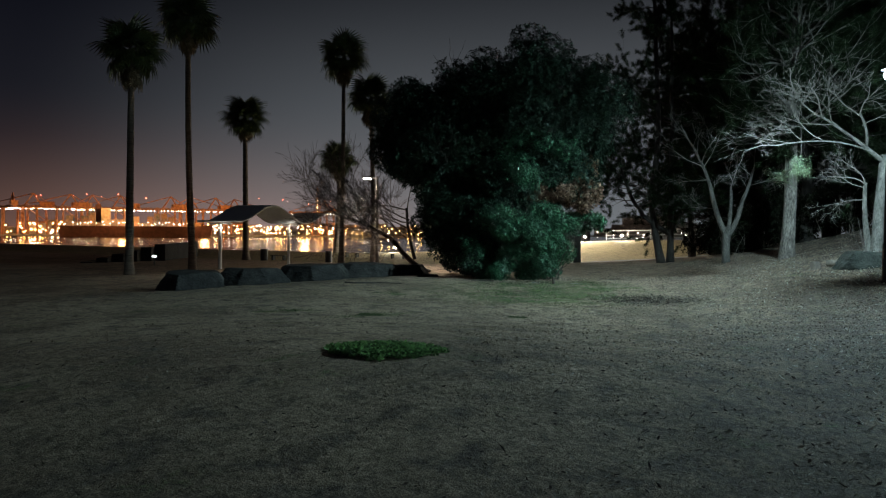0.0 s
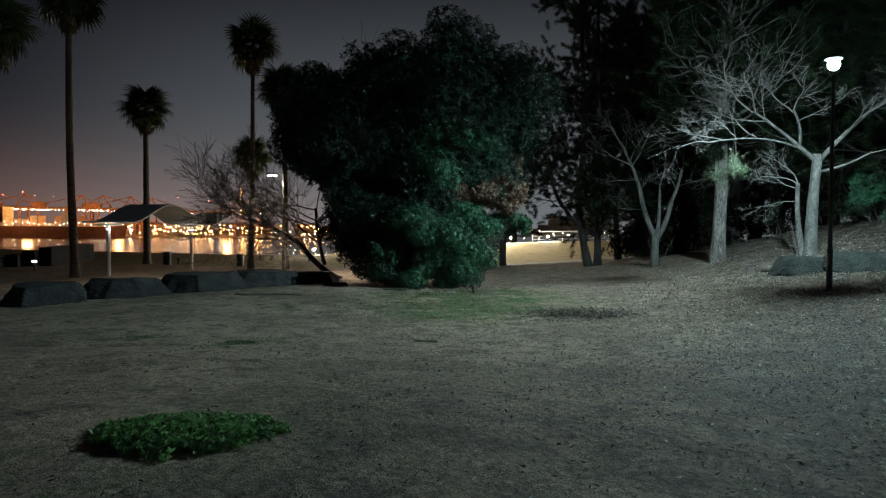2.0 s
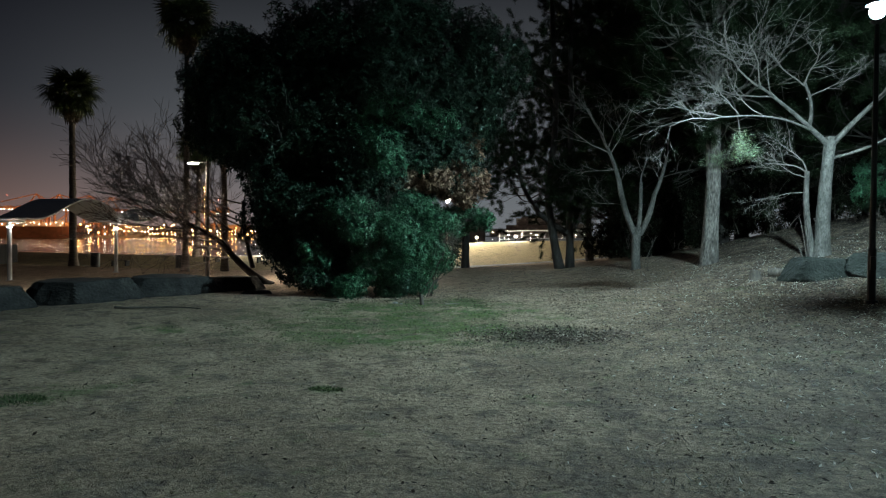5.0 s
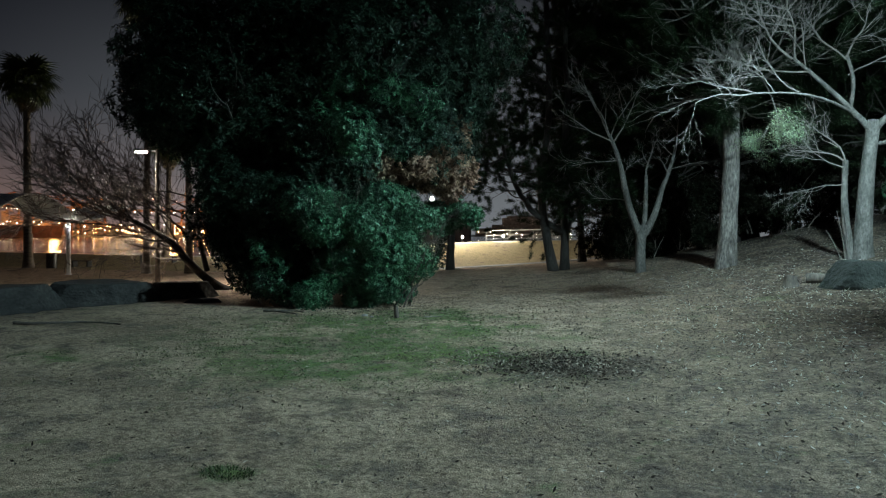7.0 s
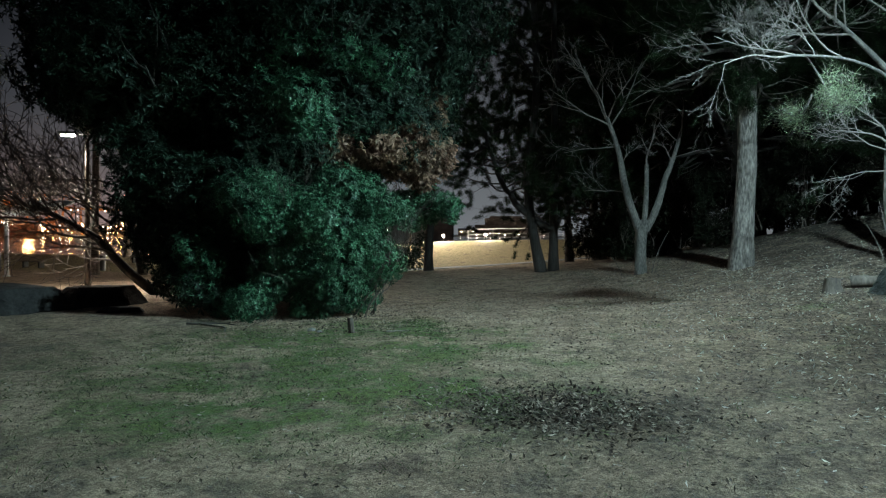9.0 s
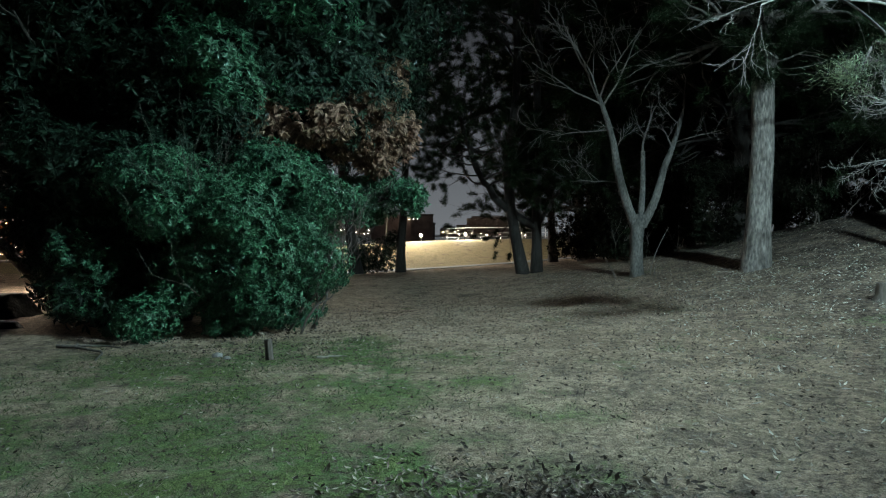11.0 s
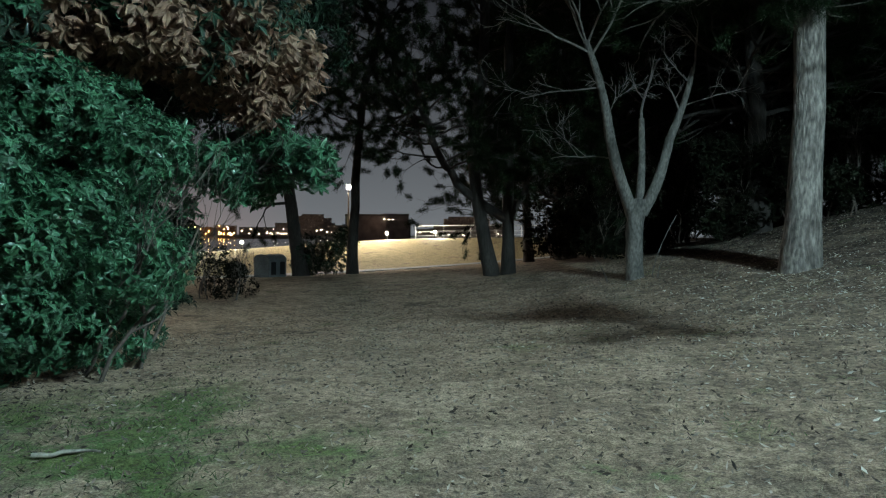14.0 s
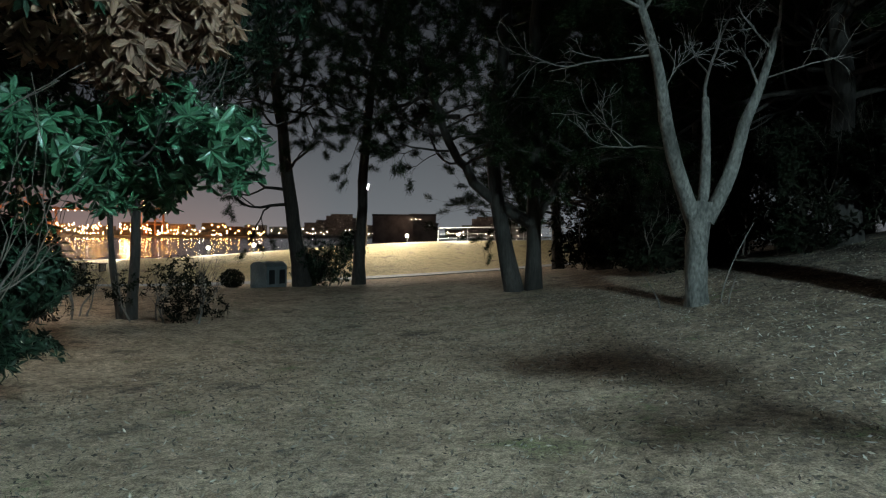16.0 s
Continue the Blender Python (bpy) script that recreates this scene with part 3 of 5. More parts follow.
def evergreen_tree():
    rng = np.random.default_rng(21)
    x, y = -12.0, 25.0
    t = thing("evergreen_tree", x, y, "broad evergreen tree with dense dark glossy crown", "tree")
    stem, tips = Tubes(), []
    u = np.linspace(0, 1, 9)[:, None]
    for dx, dy, r in ((0, 0, 0.26), (0.7, -0.4, 0.17), (-0.8, 0.3, 0.17)):
        pts = np.array([dx, dy, -0.1]) + u * np.array([dx * 1.5, dy * 1.5, 5.0])
        stem.add(pts, r * (1.1 - 0.6 * u[:, 0]), 10, 0.04, rng)
    for k in range(12):
        a = k * 0.9
        grow(stem, (0.3 * math.cos(a), 0.3 * math.sin(a), 1.2 + 0.35 * k), (math.cos(a), math.sin(a), 0.6), 3.0, 0.09, rng, 2, tips)
    child("trunk", stem.mesh("trunk", M_bark_dark), t)
    lobes = lobed((2.0, 1.0, 6.1), (3.7, 3.6, 3.8), 70, 0.85, rng, -0.8) + lobed((-1.7, -0.9, 5.6), (2.5, 2.5, 2.5), 40, 0.75, rng, -0.8) + lobed((0.0, 0.0, 6.7), (2.4, 2.4, 2.4), 26, 0.75, rng, -0.2)
    lobes += lobed((2.0, 1.0, 4.6), (2.0, 2.0, 1.9), 20, 0.6, rng) + lobed((-0.5, -0.3, 2.3), (2.2, 2.2, 2.1), 42, 0.7, rng, -0.85)
    lobes += lobed((-2.9, -1.6, 6.2), (1.1, 1.1, 1.6), 14, 0.65, rng)
    lobes += lobed((-1.5, -0.8, 3.5), (1.7, 1.7, 1.2), 18, 0.65, rng)
    lobes += lobed((0.4, -1.5, 1.2), (1.5, 1.2, 1.1), 20, 0.5, rng, -0.8)
    lobes += lobed((1.5, -1.2, 3.2), (1.3, 0.9, 0.9), 16, 0.5, rng)
    # Lamp-side lobe takes the lighter leaf colour, as if lit.
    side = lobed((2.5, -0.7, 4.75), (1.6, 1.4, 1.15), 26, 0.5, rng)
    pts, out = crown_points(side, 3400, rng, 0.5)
    child("foliage", leaf_mesh("foliage", *whorls(pts, out, rng, 6, 0.13, 0.045), M_leaf_gloss), t, "lower leaves in a lamp-bright green", kind="stuff")
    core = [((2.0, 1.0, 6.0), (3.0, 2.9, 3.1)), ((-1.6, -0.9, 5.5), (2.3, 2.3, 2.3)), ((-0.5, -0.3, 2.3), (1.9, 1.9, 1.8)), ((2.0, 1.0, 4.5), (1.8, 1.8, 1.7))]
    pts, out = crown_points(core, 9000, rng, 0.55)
    child("inner_leaves", leaf_mesh("inner_leaves", *whorls(pts, out, rng, 6, 0.21, 0.075), M_leaf_shade), t, "shaded inner leaves", kind="stuff")
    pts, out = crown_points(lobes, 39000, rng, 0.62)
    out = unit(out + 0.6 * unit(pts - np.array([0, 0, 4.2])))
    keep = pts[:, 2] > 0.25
    child("crown", leaf_mesh("crown", *whorls(pts[keep], out[keep], rng, 6, 0.15, 0.050), M_leaf_shade), t, "crown leaves in a shade-dark green", kind="stuff")
    return t


def shrub(x, y, label, lobes, shoots, mat, length, width, seed, stems=8, spread=0.9, per=6, twig=None, name="shrub", floor=0.05, skirt=()):
    lobes = list(lobes) + list(skirt)
    rng = np.random.default_rng(seed)
    t = thing(name, x, y, label, "shrub")
    tips = []
    for k in range(stems):
        tubes = Tubes()
        a = 6.28 * k / stems + rng.random()
        r = spread * (0.3 + 0.7 * rng.random())
        grow(tubes, (r * math.cos(a), r * math.sin(a), -0.05), (0.35 * math.cos(a), 0.35 * math.sin(a), 1.0), 1.0 * max(c[2] + q[2] for c, q in lobes) * 0.6, 0.022, rng, 2, tips, sides=(5, 4, 3, 3, 3, 3))
        child("stem", tubes.mesh("stem", twig or M_twig), t, "thin bare stem")
    pts, out = crown_points(lobes, shoots, rng, 0.55)
    keep = pts[:, 2] > floor
    child("leaves", leaf_mesh("leaves", *whorls(pts[keep], out[keep], rng, per, length, width), mat), t, kind="stuff")
    return t


evergreen_tree()
rs = np.random.default_rng(3)
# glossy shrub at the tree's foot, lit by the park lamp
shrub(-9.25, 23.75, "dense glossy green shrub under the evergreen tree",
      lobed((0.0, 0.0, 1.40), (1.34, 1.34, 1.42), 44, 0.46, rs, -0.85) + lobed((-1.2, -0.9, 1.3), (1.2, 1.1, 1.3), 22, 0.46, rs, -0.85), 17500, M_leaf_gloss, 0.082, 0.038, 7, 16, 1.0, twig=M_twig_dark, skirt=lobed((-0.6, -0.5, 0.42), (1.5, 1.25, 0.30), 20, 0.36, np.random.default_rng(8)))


# The dark leaf colour puts shade into this growth.
shrub(-9.65, 25.5, "leafy sucker growth in shade-dark green behind the glossy shrub", lobed((0, 0, 0.9), (0.6, 0.7, 0.85), 14, 0.4, rs, -0.85), 2600, M_leaf_shade, 0.11, 0.042, 9, 6, 0.4, twig=M_twig_dark, floor=0.5)


def leafy_branch(name, label, start, end, lobes, shoots, mat, length, width, per, seed, hang=0.0, pieces=150):
    """A low limb of the tree with its own leaves."""
    rng = np.random.default_rng(seed)
    t = thing(name, start[0], start[1], label, "branch", z=start[2])
    tubes, tips = Tubes(), []
    e = np.array(end, float) - np.array(start, float)
    u = np.linspace(0, 1, 7)[:, None]
    tubes.add(e * u + np.array([0, 0, 0.3]) * np.sin(np.pi * u), 0.06 * (1 - 0.7 * u[:, 0]), 6)
    for k in range(7):
        grow(tubes, e * (0.4 + 0.08 * k), unit(e) + 0.8 * rng.normal(size=3), 0.8, 0.02, rng, 2, tips, sides=(4, 3, 3, 3, 3, 3))
    child("limb", tubes.mesh("limb", M_bark_dark), t)
    pts, out = crown_points(lobes, shoots, rng, 0.35)
    out = out + np.array([0, 0, -hang])
    base, way, nor, ln, wd = whorls(pts - np.array(start), out, rng, per, length, width)
    way = unit(way + np.array([0, 0, -1.1 * hang]))
    order = np.argsort(base[:, 1] + 0.3 * rng.random(len(base)))
    near, rest = order[:pieces], order[pieces:]
    one = oval_leaf_mesh("leaf", np.zeros((1, 3)), np.array([[0, 1.0, 0]]), np.array([[0, 0, 1.0]]), np.array([length]), np.array([width]), mat)
    for i in near:
        y = Vector(way[i]).normalized()
        x = y.cross(Vector(nor[i])).normalized()
        m = Matrix((x, y, x.cross(y))).transposed().to_4x4()
        child("leaf", one, t, at=Matrix.Translation(base[i]) @ m @ Matrix.Scale(ln[i] / length, 4))
    child("leaves", oval_leaf_mesh("leaves", base[rest], way[rest], nor[rest], ln[rest], wd[rest], mat), t, kind="stuff")
    return t


leafy_branch("withered_branch", "withered brown leaves hanging from a broken limb", (-11.0, 25.6, 3.6), (-8.0, 25.6, 3.4),
             lobed((-8.0, 25.5, 3.15), (0.62, 0.65, 0.62), 18, 0.32, rs) + lobed((-9.0, 24.35, 3.10), (1.0, 0.5, 0.34), 12, 0.28, rs) + lobed((-7.85, 25.65, 4.0), (0.35, 0.35, 0.55), 7, 0.25, rs) + lobed((-8.6, 25.2, 3.45), (0.7, 0.5, 0.42), 8, 0.3, rs), 2300, M_leaf_brown, 0.15, 0.060, 6, 31, 0.9)
leafy_branch("leafy_branch", "low limb with whorls of glossy green leaves", (-10.2, 26.0, 1.5), (-7.8, 26.0, 1.9),
             lobed((-7.95, 25.9, 1.95), (0.75, 0.75, 0.42), 16, 0.28, rs) + lobed((-8.9, 25.8, 1.8), (0.8, 0.7, 0.6), 10, 0.3, rs), 760, M_leaf_gloss, 0.125, 0.045, 7, 33, 0.25)


# pines
def pine_tufts(tips, rng, per, length, width, mat, name="needles", fuzz=0.25):
    """Brushes of needles round the branch ends."""
    p = np.array([a for a, _ in tips])
    d = np.array([b for _, b in tips])
    base = np.repeat(p, per, 0) - np.repeat(d, per, 0) * rng.random((len(p) * per, 1)) * 2.4 * length
    way = np.repeat(d, per, 0) * 0.5 + 0.75 * unit(rng.normal(size=base.shape)) + np.array([0, 0, 0.2])
    base = base + fuzz * length * rng.normal(size=base.shape)
    return needle_mesh(name, base, way, length * (0.7 + 0.6 * rng.random(len(base))), width, mat, rng)


def pine(x, y, label, seed, stems, limbs_from, limbs, reach, per=110, depth=3, needle=0.24, width=0.016, mat=M_bark_dark, group="pines", z=None, kids=3, lim=()):
    rng = np.random.default_rng(seed)
    t = thing("pine_tree", x, y, label, "tree", group, z=z)
    trunk, tips = Tubes(), []
    lines = []
    for a, b, ra, rb, bend in stems:
        a, b = np.array(a, float), np.array(b, float)
        u = np.linspace(0, 1, 14)[:, None]
        early = np.sin(np.pi * np.clip(u * 2.2, 0, 1)) if len(bend) == 4 else np.sin(np.pi * u)
        pts = a + (b - a) * u + np.array(bend[:3]) * early + 0.04 * rng.normal(size=(14, 3)) * np.sin(np.pi * u)
        rad = ra + (rb - ra) * u[:, 0]
        if a[2] < 0.1:
            rad = rad + ra * 0.35 * np.exp(-u[:, 0] * 22)
        trunk.add(pts, rad, 14, 0.03, rng)
        lines.append((pts, rad))
    child("trunk", trunk.mesh("trunk", mat), t)
    for k in range(limbs):
        pts, rad = lines[k % len(lines)]
        u = limbs_from + (1 - limbs_from) * ((k + rng.random()) / limbs)
        j = min(int(u * 13), 12)
        q = pts[j] + (pts[j + 1] - pts[j]) * (u * 13 - j)
        a = k * 2.4 + rng.random()
        ln = reach * (0.65 + 0.6 * rng.random()) * (1.15 - 0.6 * u)
        bough = Tubes()
        grow(bough, q, (math.cos(a), math.sin(a), 0.12), ln, max(0.025, rad[j] * 0.33), rng, depth - 1, tips, spread=0.75, kids=kids, up=0.05, gnarl=0.2, sides=(6, 5, 4, 3, 3, 3))
        child("branch", bough.mesh("branch", mat), t)
    for s, d, ln in lim:
        bough = Tubes()
        grow(bough, s, d, ln, 0.07, rng, depth - 1, tips, spread=0.7, kids=kids, up=0.03, gnarl=0.22, sides=(6, 5, 4, 3, 3, 3))
        child("branch", bough.mesh("branch", mat), t)
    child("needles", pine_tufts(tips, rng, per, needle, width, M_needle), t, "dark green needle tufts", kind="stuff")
    return t


# leaning pair with crossing stems
pine(-6.9, 37.3, "leaning dark pine with crossing stems", 41,
     [((-0.22, 0, -0.1), (-0.9, 0.4, 15.0), 0.185, 0.09, (-0.42, 0, 0, 1)),
      ((0.22, 0.1, -0.1), (0.05, 0.2, 14.0), 0.175, 0.07, (0.06, 0, 0)),
      ((0.15, 0.1, 1.6), (-2.5, -0.3, 5.6), 0.15, 0.07, (-0.40, 0, -0.55)),
      ((0.28, 0.1, 1.7), (1.3, 0.2, 3.4), 0.09, 0.04, (0.1, 0, 0.2))], 0.46, 64, 3.1, per=220, needle=0.17, width=0.013, lim=[((-1.6, -0.2, 4.2), (-1, 0, -0.25), 2.0), ((-2.3, -0.2, 5.0), (-1, -0.2, 0.1), 1.6)])
pine(-13.5, 42.5, "slender dark pine by the litter bins", 43, [((0, 0, -0.1), (1.5, 0.3, 12.0), 0.20, 0.09, (-0.45, 0, 0))], 0.46, 32, 2.8, per=220, needle=0.17, width=0.013)
pine(-15.6, 42.2, "dark pine beside the litter bins", 44, [((0.1, 0, -0.1), (-1.6, 0.2, 12.0), 0.27, 0.10, (-0.1, 0, 0))], 0.46, 32, 2.8, per=220, needle=0.17, width=0.013, lim=[((-0.5, 0, 3.4), (-1, -0.1, -0.1), 2.6), ((-0.45, 0, 2.9), (-1, -0.3, -0.25), 2.2), ((-0.6, 0, 4.0), (0.8, -0.5, 0.0), 2.0)])
# stout lit pine
pine(-0.87, 30.4, "stout pine with furrowed grey bark", 45, [((0, 0, -0.15), (0.25, 0.2, 12.0), 0.255, 0.16, (0.05, 0, 0))], 0.40, 46, 3.0, per=190, depth=3, mat=M_bark_pine, needle=0.22, width=0.010,
     lim=[((0.1, 0, 4.6 + 0.2 * k), (math.cos(3.6 + 0.75 * k), math.sin(3.6 + 0.75 * k) - 0.7, 0.05), 0.8 + 0.2 * (k % 3)) for k in range(18)])


def pine_sprig(x, y, z, label, ends, seed):
    """A needle spray hung low, coloured pale to look lamp-lit."""
    rng = np.random.default_rng(seed)
    t = thing("pine_bough", x, y, label, "branch", z=z)
    tubes, tips = Tubes(), []
    u = np.linspace(0, 1, 12)[:, None]
    tubes.add(np.array([0.3, -6.7, -2.85]) * u + np.array([0.1, 0, 0.5]) * np.sin(np.pi * u), 0.034 - 0.022 * u[:, 0], 7)
    for s, e, ln in ends:
        grow(tubes, s, e, ln, 0.02, rng, 2, tips, spread=0.6, kids=4, up=0.0, gnarl=0.15, sides=(5, 4, 3, 3, 3, 3))
    child("limb", tubes.mesh("limb", M_bark_dark), t)
    child("needles", pine_tufts(tips, rng, 30, 0.17, 0.007, M_needle_lit, fuzz=0.4), t, "green needles coloured pale as if lamp-lit", kind="stuff")
    return t


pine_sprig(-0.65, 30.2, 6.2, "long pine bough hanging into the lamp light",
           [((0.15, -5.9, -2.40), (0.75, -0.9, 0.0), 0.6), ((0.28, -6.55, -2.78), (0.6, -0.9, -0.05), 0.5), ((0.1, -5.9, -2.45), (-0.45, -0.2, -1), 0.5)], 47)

# leafless trees
bare_tree("bare_tree", -3.36, 32.5, "pale smooth-barked leafless tree with forked stems", 51,
          [((0, 0, -0.15), (0.02, 0, 1.60), 0.155, 0.18, (-0.04, 0, 0)), ((-0.06, -0.02, 1.30), (-0.55, -0.5, 2.85), 0.13, 0.10, (-0.03, 0, -0.05)), ((-0.54, -0.49, 2.8), (-1.0, -1.25, 4.5), 0.10, 0.055, (0.06, 0, 0.05)),
           ((0.05, 0.08, 1.3), (0.10, 0.5, 3.3), 0.10, 0.06, (0.03, 0, 0)), ((0.10, 0, 1.3), (0.62, 0.02, 2.8), 0.125, 0.09, (0.06, 0, -0.06)), ((0.61, 0.02, 2.75), (1.05, 0.0, 4.2), 0.09, 0.045, (0.04, 0, 0)),
           ((-0.10, 0.02, 1.2), (-0.42, -0.1, 2.45), 0.08, 0.045, (-0.05, 0, 0))],
          1.5, [((-1.0, -1.25, 4.45), (-0.2, -0.15, 1), 1.9, 0.048), ((-0.95, -1.2, 4.3), (-1, -0.1, 0.40), 2.0, 0.034), ((-0.92, -1.1, 4.2), (0.9, -0.25, 0.8), 2.1, 0.036), ((-0.98, -1.2, 4.4), (0.35, -0.5, 0.9), 1.9, 0.034),
                ((-0.78, -0.85, 3.7), (-1, 0.05, 0.14), 1.5, 0.024), ((-0.97, -1.22, 4.4), (-0.55, -0.6, 0.8), 1.8, 0.034), ((-0.62, -0.6, 3.1), (0.5, -0.4, 0.7), 0.8, 0.02), ((-0.42, -0.1, 2.4), (-1, 0, 0.40), 1.4, 0.026),
                ((1.05, 0.0, 4.15), (0.35, -0.2, 1), 1.1, 0.036), ((0.98, 0, 3.9), (-0.5, -0.2, 0.6), 0.9, 0.024), ((0.88, 0, 3.45), (1, -0.15, 0.02), 1.3, 0.02), ((0.80, 0, 3.3), (-0.25, -0.1, 1), 0.7, 0.032), ((0.10, 0.5, 3.25), (-0.1, 0.3, 1), 1.4, 0.045)],
          M_bark_pale, M_twig, depth=3, up=0.0, gnarl=0.15, spread=0.75, kids=3, shrink=0.56, thin=0.004)
bare_tree("bare_tree", 2.06, 27.9, "spreading leafless tree with lamp-lit branches", 52,
          [((0, 0, -0.15), (0.15, -0.05, 3.35), 0.20, 0.15, (-0.05, 0, 0)), ((-0.22, 0.05, -0.1), (-0.42, 0, 2.4), 0.11, 0.065, (-0.08, 0, 0)), ((0.12, -0.05, 3.1), (-1.9, -1.6, 4.65), 0.085, 0.032, (0, 0, 0.06)),
           ((-0.35, -0.35, 3.5), (-3.0, -3.4, 3.50), 0.036, 0.017, (0.1, 0, 0.20)), ((-0.45, -0.45, 3.6), (-0.7, -1.2, 4.7), 0.055, 0.035, (0.1, 0, 0)), ((0.15, -0.05, 3.1), (1.5, -1.0, 4.6), 0.09, 0.04, (0, 0, 0.05)), ((0.15, 0, 2.75), (1.6, -0.6, 3.3), 0.05, 0.03, (0, 0, -0.08))],
          2.9, [((-2.95, -3.35, 3.5), (-0.75, -0.6, 0.12), 1.5, 0.026), ((-1.8, -2.0, 3.75), (-1, -0.2, 0.28), 1.7, 0.028), ((-2.4, -2.7, 3.65), (-0.4, -0.8, 0.3), 1.1, 0.022), ((-2.8, -3.2, 3.55), (-1, 0.1, 0.3), 1.4, 0.024),
                ((-1.9, -1.6, 4.6), (-0.8, -0.6, 0.35), 2.2, 0.044), ((-1.5, -1.3, 4.35), (-1, 0.1, 0.30), 2.0, 0.034), ((-1.2, -1.0, 4.15), (-0.5, -0.5, 0.8), 1.5, 0.034), ((-1.8, -1.5, 4.55), (-0.4, -0.8, 0.7), 1.9, 0.036),
                ((-0.7, -1.2, 4.65), (0.3, -0.5, 0.9), 1.3, 0.034), ((-0.7, -1.2, 4.6), (-0.8, -0.2, 0.7), 1.5, 0.034), ((-0.6, -0.9, 4.3), (0.9, -0.4, 0.5), 1.4, 0.028),
                ((1.5, -1.0, 4.55), (0.9, -0.4, 0.5), 1.7, 0.044), ((1.4, -0.95, 4.5), (1, -0.2, 0.4), 1.8, 0.036), ((1.0, -0.7, 4.1), (0.2, -0.8, 0.6), 1.5, 0.034), ((1.6, -0.6, 3.28), (1, -0.2, 0.2), 1.6, 0.026),
                ((-0.42, 0, 2.35), (-0.9, -0.3, 0.5), 1.3, 0.034), ((-0.41, 0, 2.2), (-1, -0.2, 0.1), 1.3, 0.026), ((-0.42, 0, 2.35), (-0.3, -0.4, 1), 1.2, 0.034), ((-0.40, 0, 1.8), (-1, -0.15, 0.0), 1.3, 0.022)],
          M_bark_pale, M_twig, depth=3, kids=4, up=0.03, gnarl=0.16, spread=0.75, shrink=0.50, thin=0.003)
fan = np.random.default_rng(57)
FAN = []
for a, b, m in (((-0.9, -0.4, 0.8), (-1.6, -0.7, 1.5), 5), ((-1.6, -0.7, 1.5), (-3.4, -1.6, 2.5), 12), ((-0.8, -0.1, 1.4), (-1.3, 0.1, 3.0), 7)):
    for k in range(m):
        u = (k + fan.random()) / m
        rise = (0.05, 0.4, 0.9)[k % 3] + 0.25 * fan.random()
        FAN.append((tuple(np.array(a) + (np.array(b) - np.array(a)) * u), (-1 + 0.5 * fan.random(), -0.55 + 0.5 * fan.normal(), rise), 2.0 + 0.8 * fan.random(), 0.048))
bare_tree("bare_tree", -15.6, 26.6, "dark leafless tree leaning out towards the shore", 53,
          [((0, 0, -0.1), (-1.6, -0.7, 1.5), 0.15, 0.10, (0, 0, -0.15)), ((-1.6, -0.7, 1.5), (-3.4, -1.6, 2.5), 0.10, 0.04, (0, 0, 0.1)), ((-0.6, -0.25, 0.6), (-1.3, 0.1, 3.0), 0.09, 0.05, (-0.1, 0, 0))],
          1.5, FAN, M_bark_dark, M_twig_dark, depth=3, kids=4, up=0.02, gnarl=0.14, thin=0.007, spread=0.62, shrink=0.60)
bare_tree("small_tree", -13.6, 31.9, "small twin-stemmed tree at the lawn's edge", 54,
          [((0, 0, -0.1), (0.15, 0, 2.3), 0.11, 0.08, (0.05, 0, 0)), ((-0.15, 0, -0.1), (-0.45, 0, 2.2), 0.08, 0.05, (-0.1, 0, 0))], 2.0,
          [((0.15, 0, 2.2), (0.4, -0.2, 1), 1.5, 0.05), ((-0.45, 0, 2.1), (-0.6, 0, 0.8), 1.5, 0.04), ((0.1, 0, 1.9), (-0.2, -0.4, 0.9), 1.4, 0.04)], M_bark_dark, M_twig_dark, depth=3)

# palms
def palm_meshes():
    rng = np.random.default_rng(61)
    out = []
    for mat, length, fold in ((M_palm_leaf, 1.0, 0.25), (M_palm_dead, 0.85, 0.55)):
        base, way, nor, ln, wd = [], [], [], [], []
        stalk = 0.75
        for k in range(18):
            a = (k - 8.5) / 8.5 * 1.75
            base.append((0, stalk, 0))
            way.append((math.sin(a), math.cos(a), -fold * abs(math.sin(a)) - 0.1))
            nor.append((0, 0, 1))
            ln.append(length * (1 - 0.18 * abs(a)) * (0.9 + 0.2 * rng.random()))
            wd.append(0.11)
        for s in range(3):
            base.append((0, stalk * s / 3, 0))
            way.append((0, 1, 0))
            nor.append((0, 0, 1))
            ln.append(0.5)
            wd.append(0.05)
        out.append(leaf_mesh("frond", np.array(base, float), np.array(way, float), np.array(nor, float), np.array(ln), np.array(wd), mat, 0.28))
    return out


FROND, DEAD = palm_meshes()


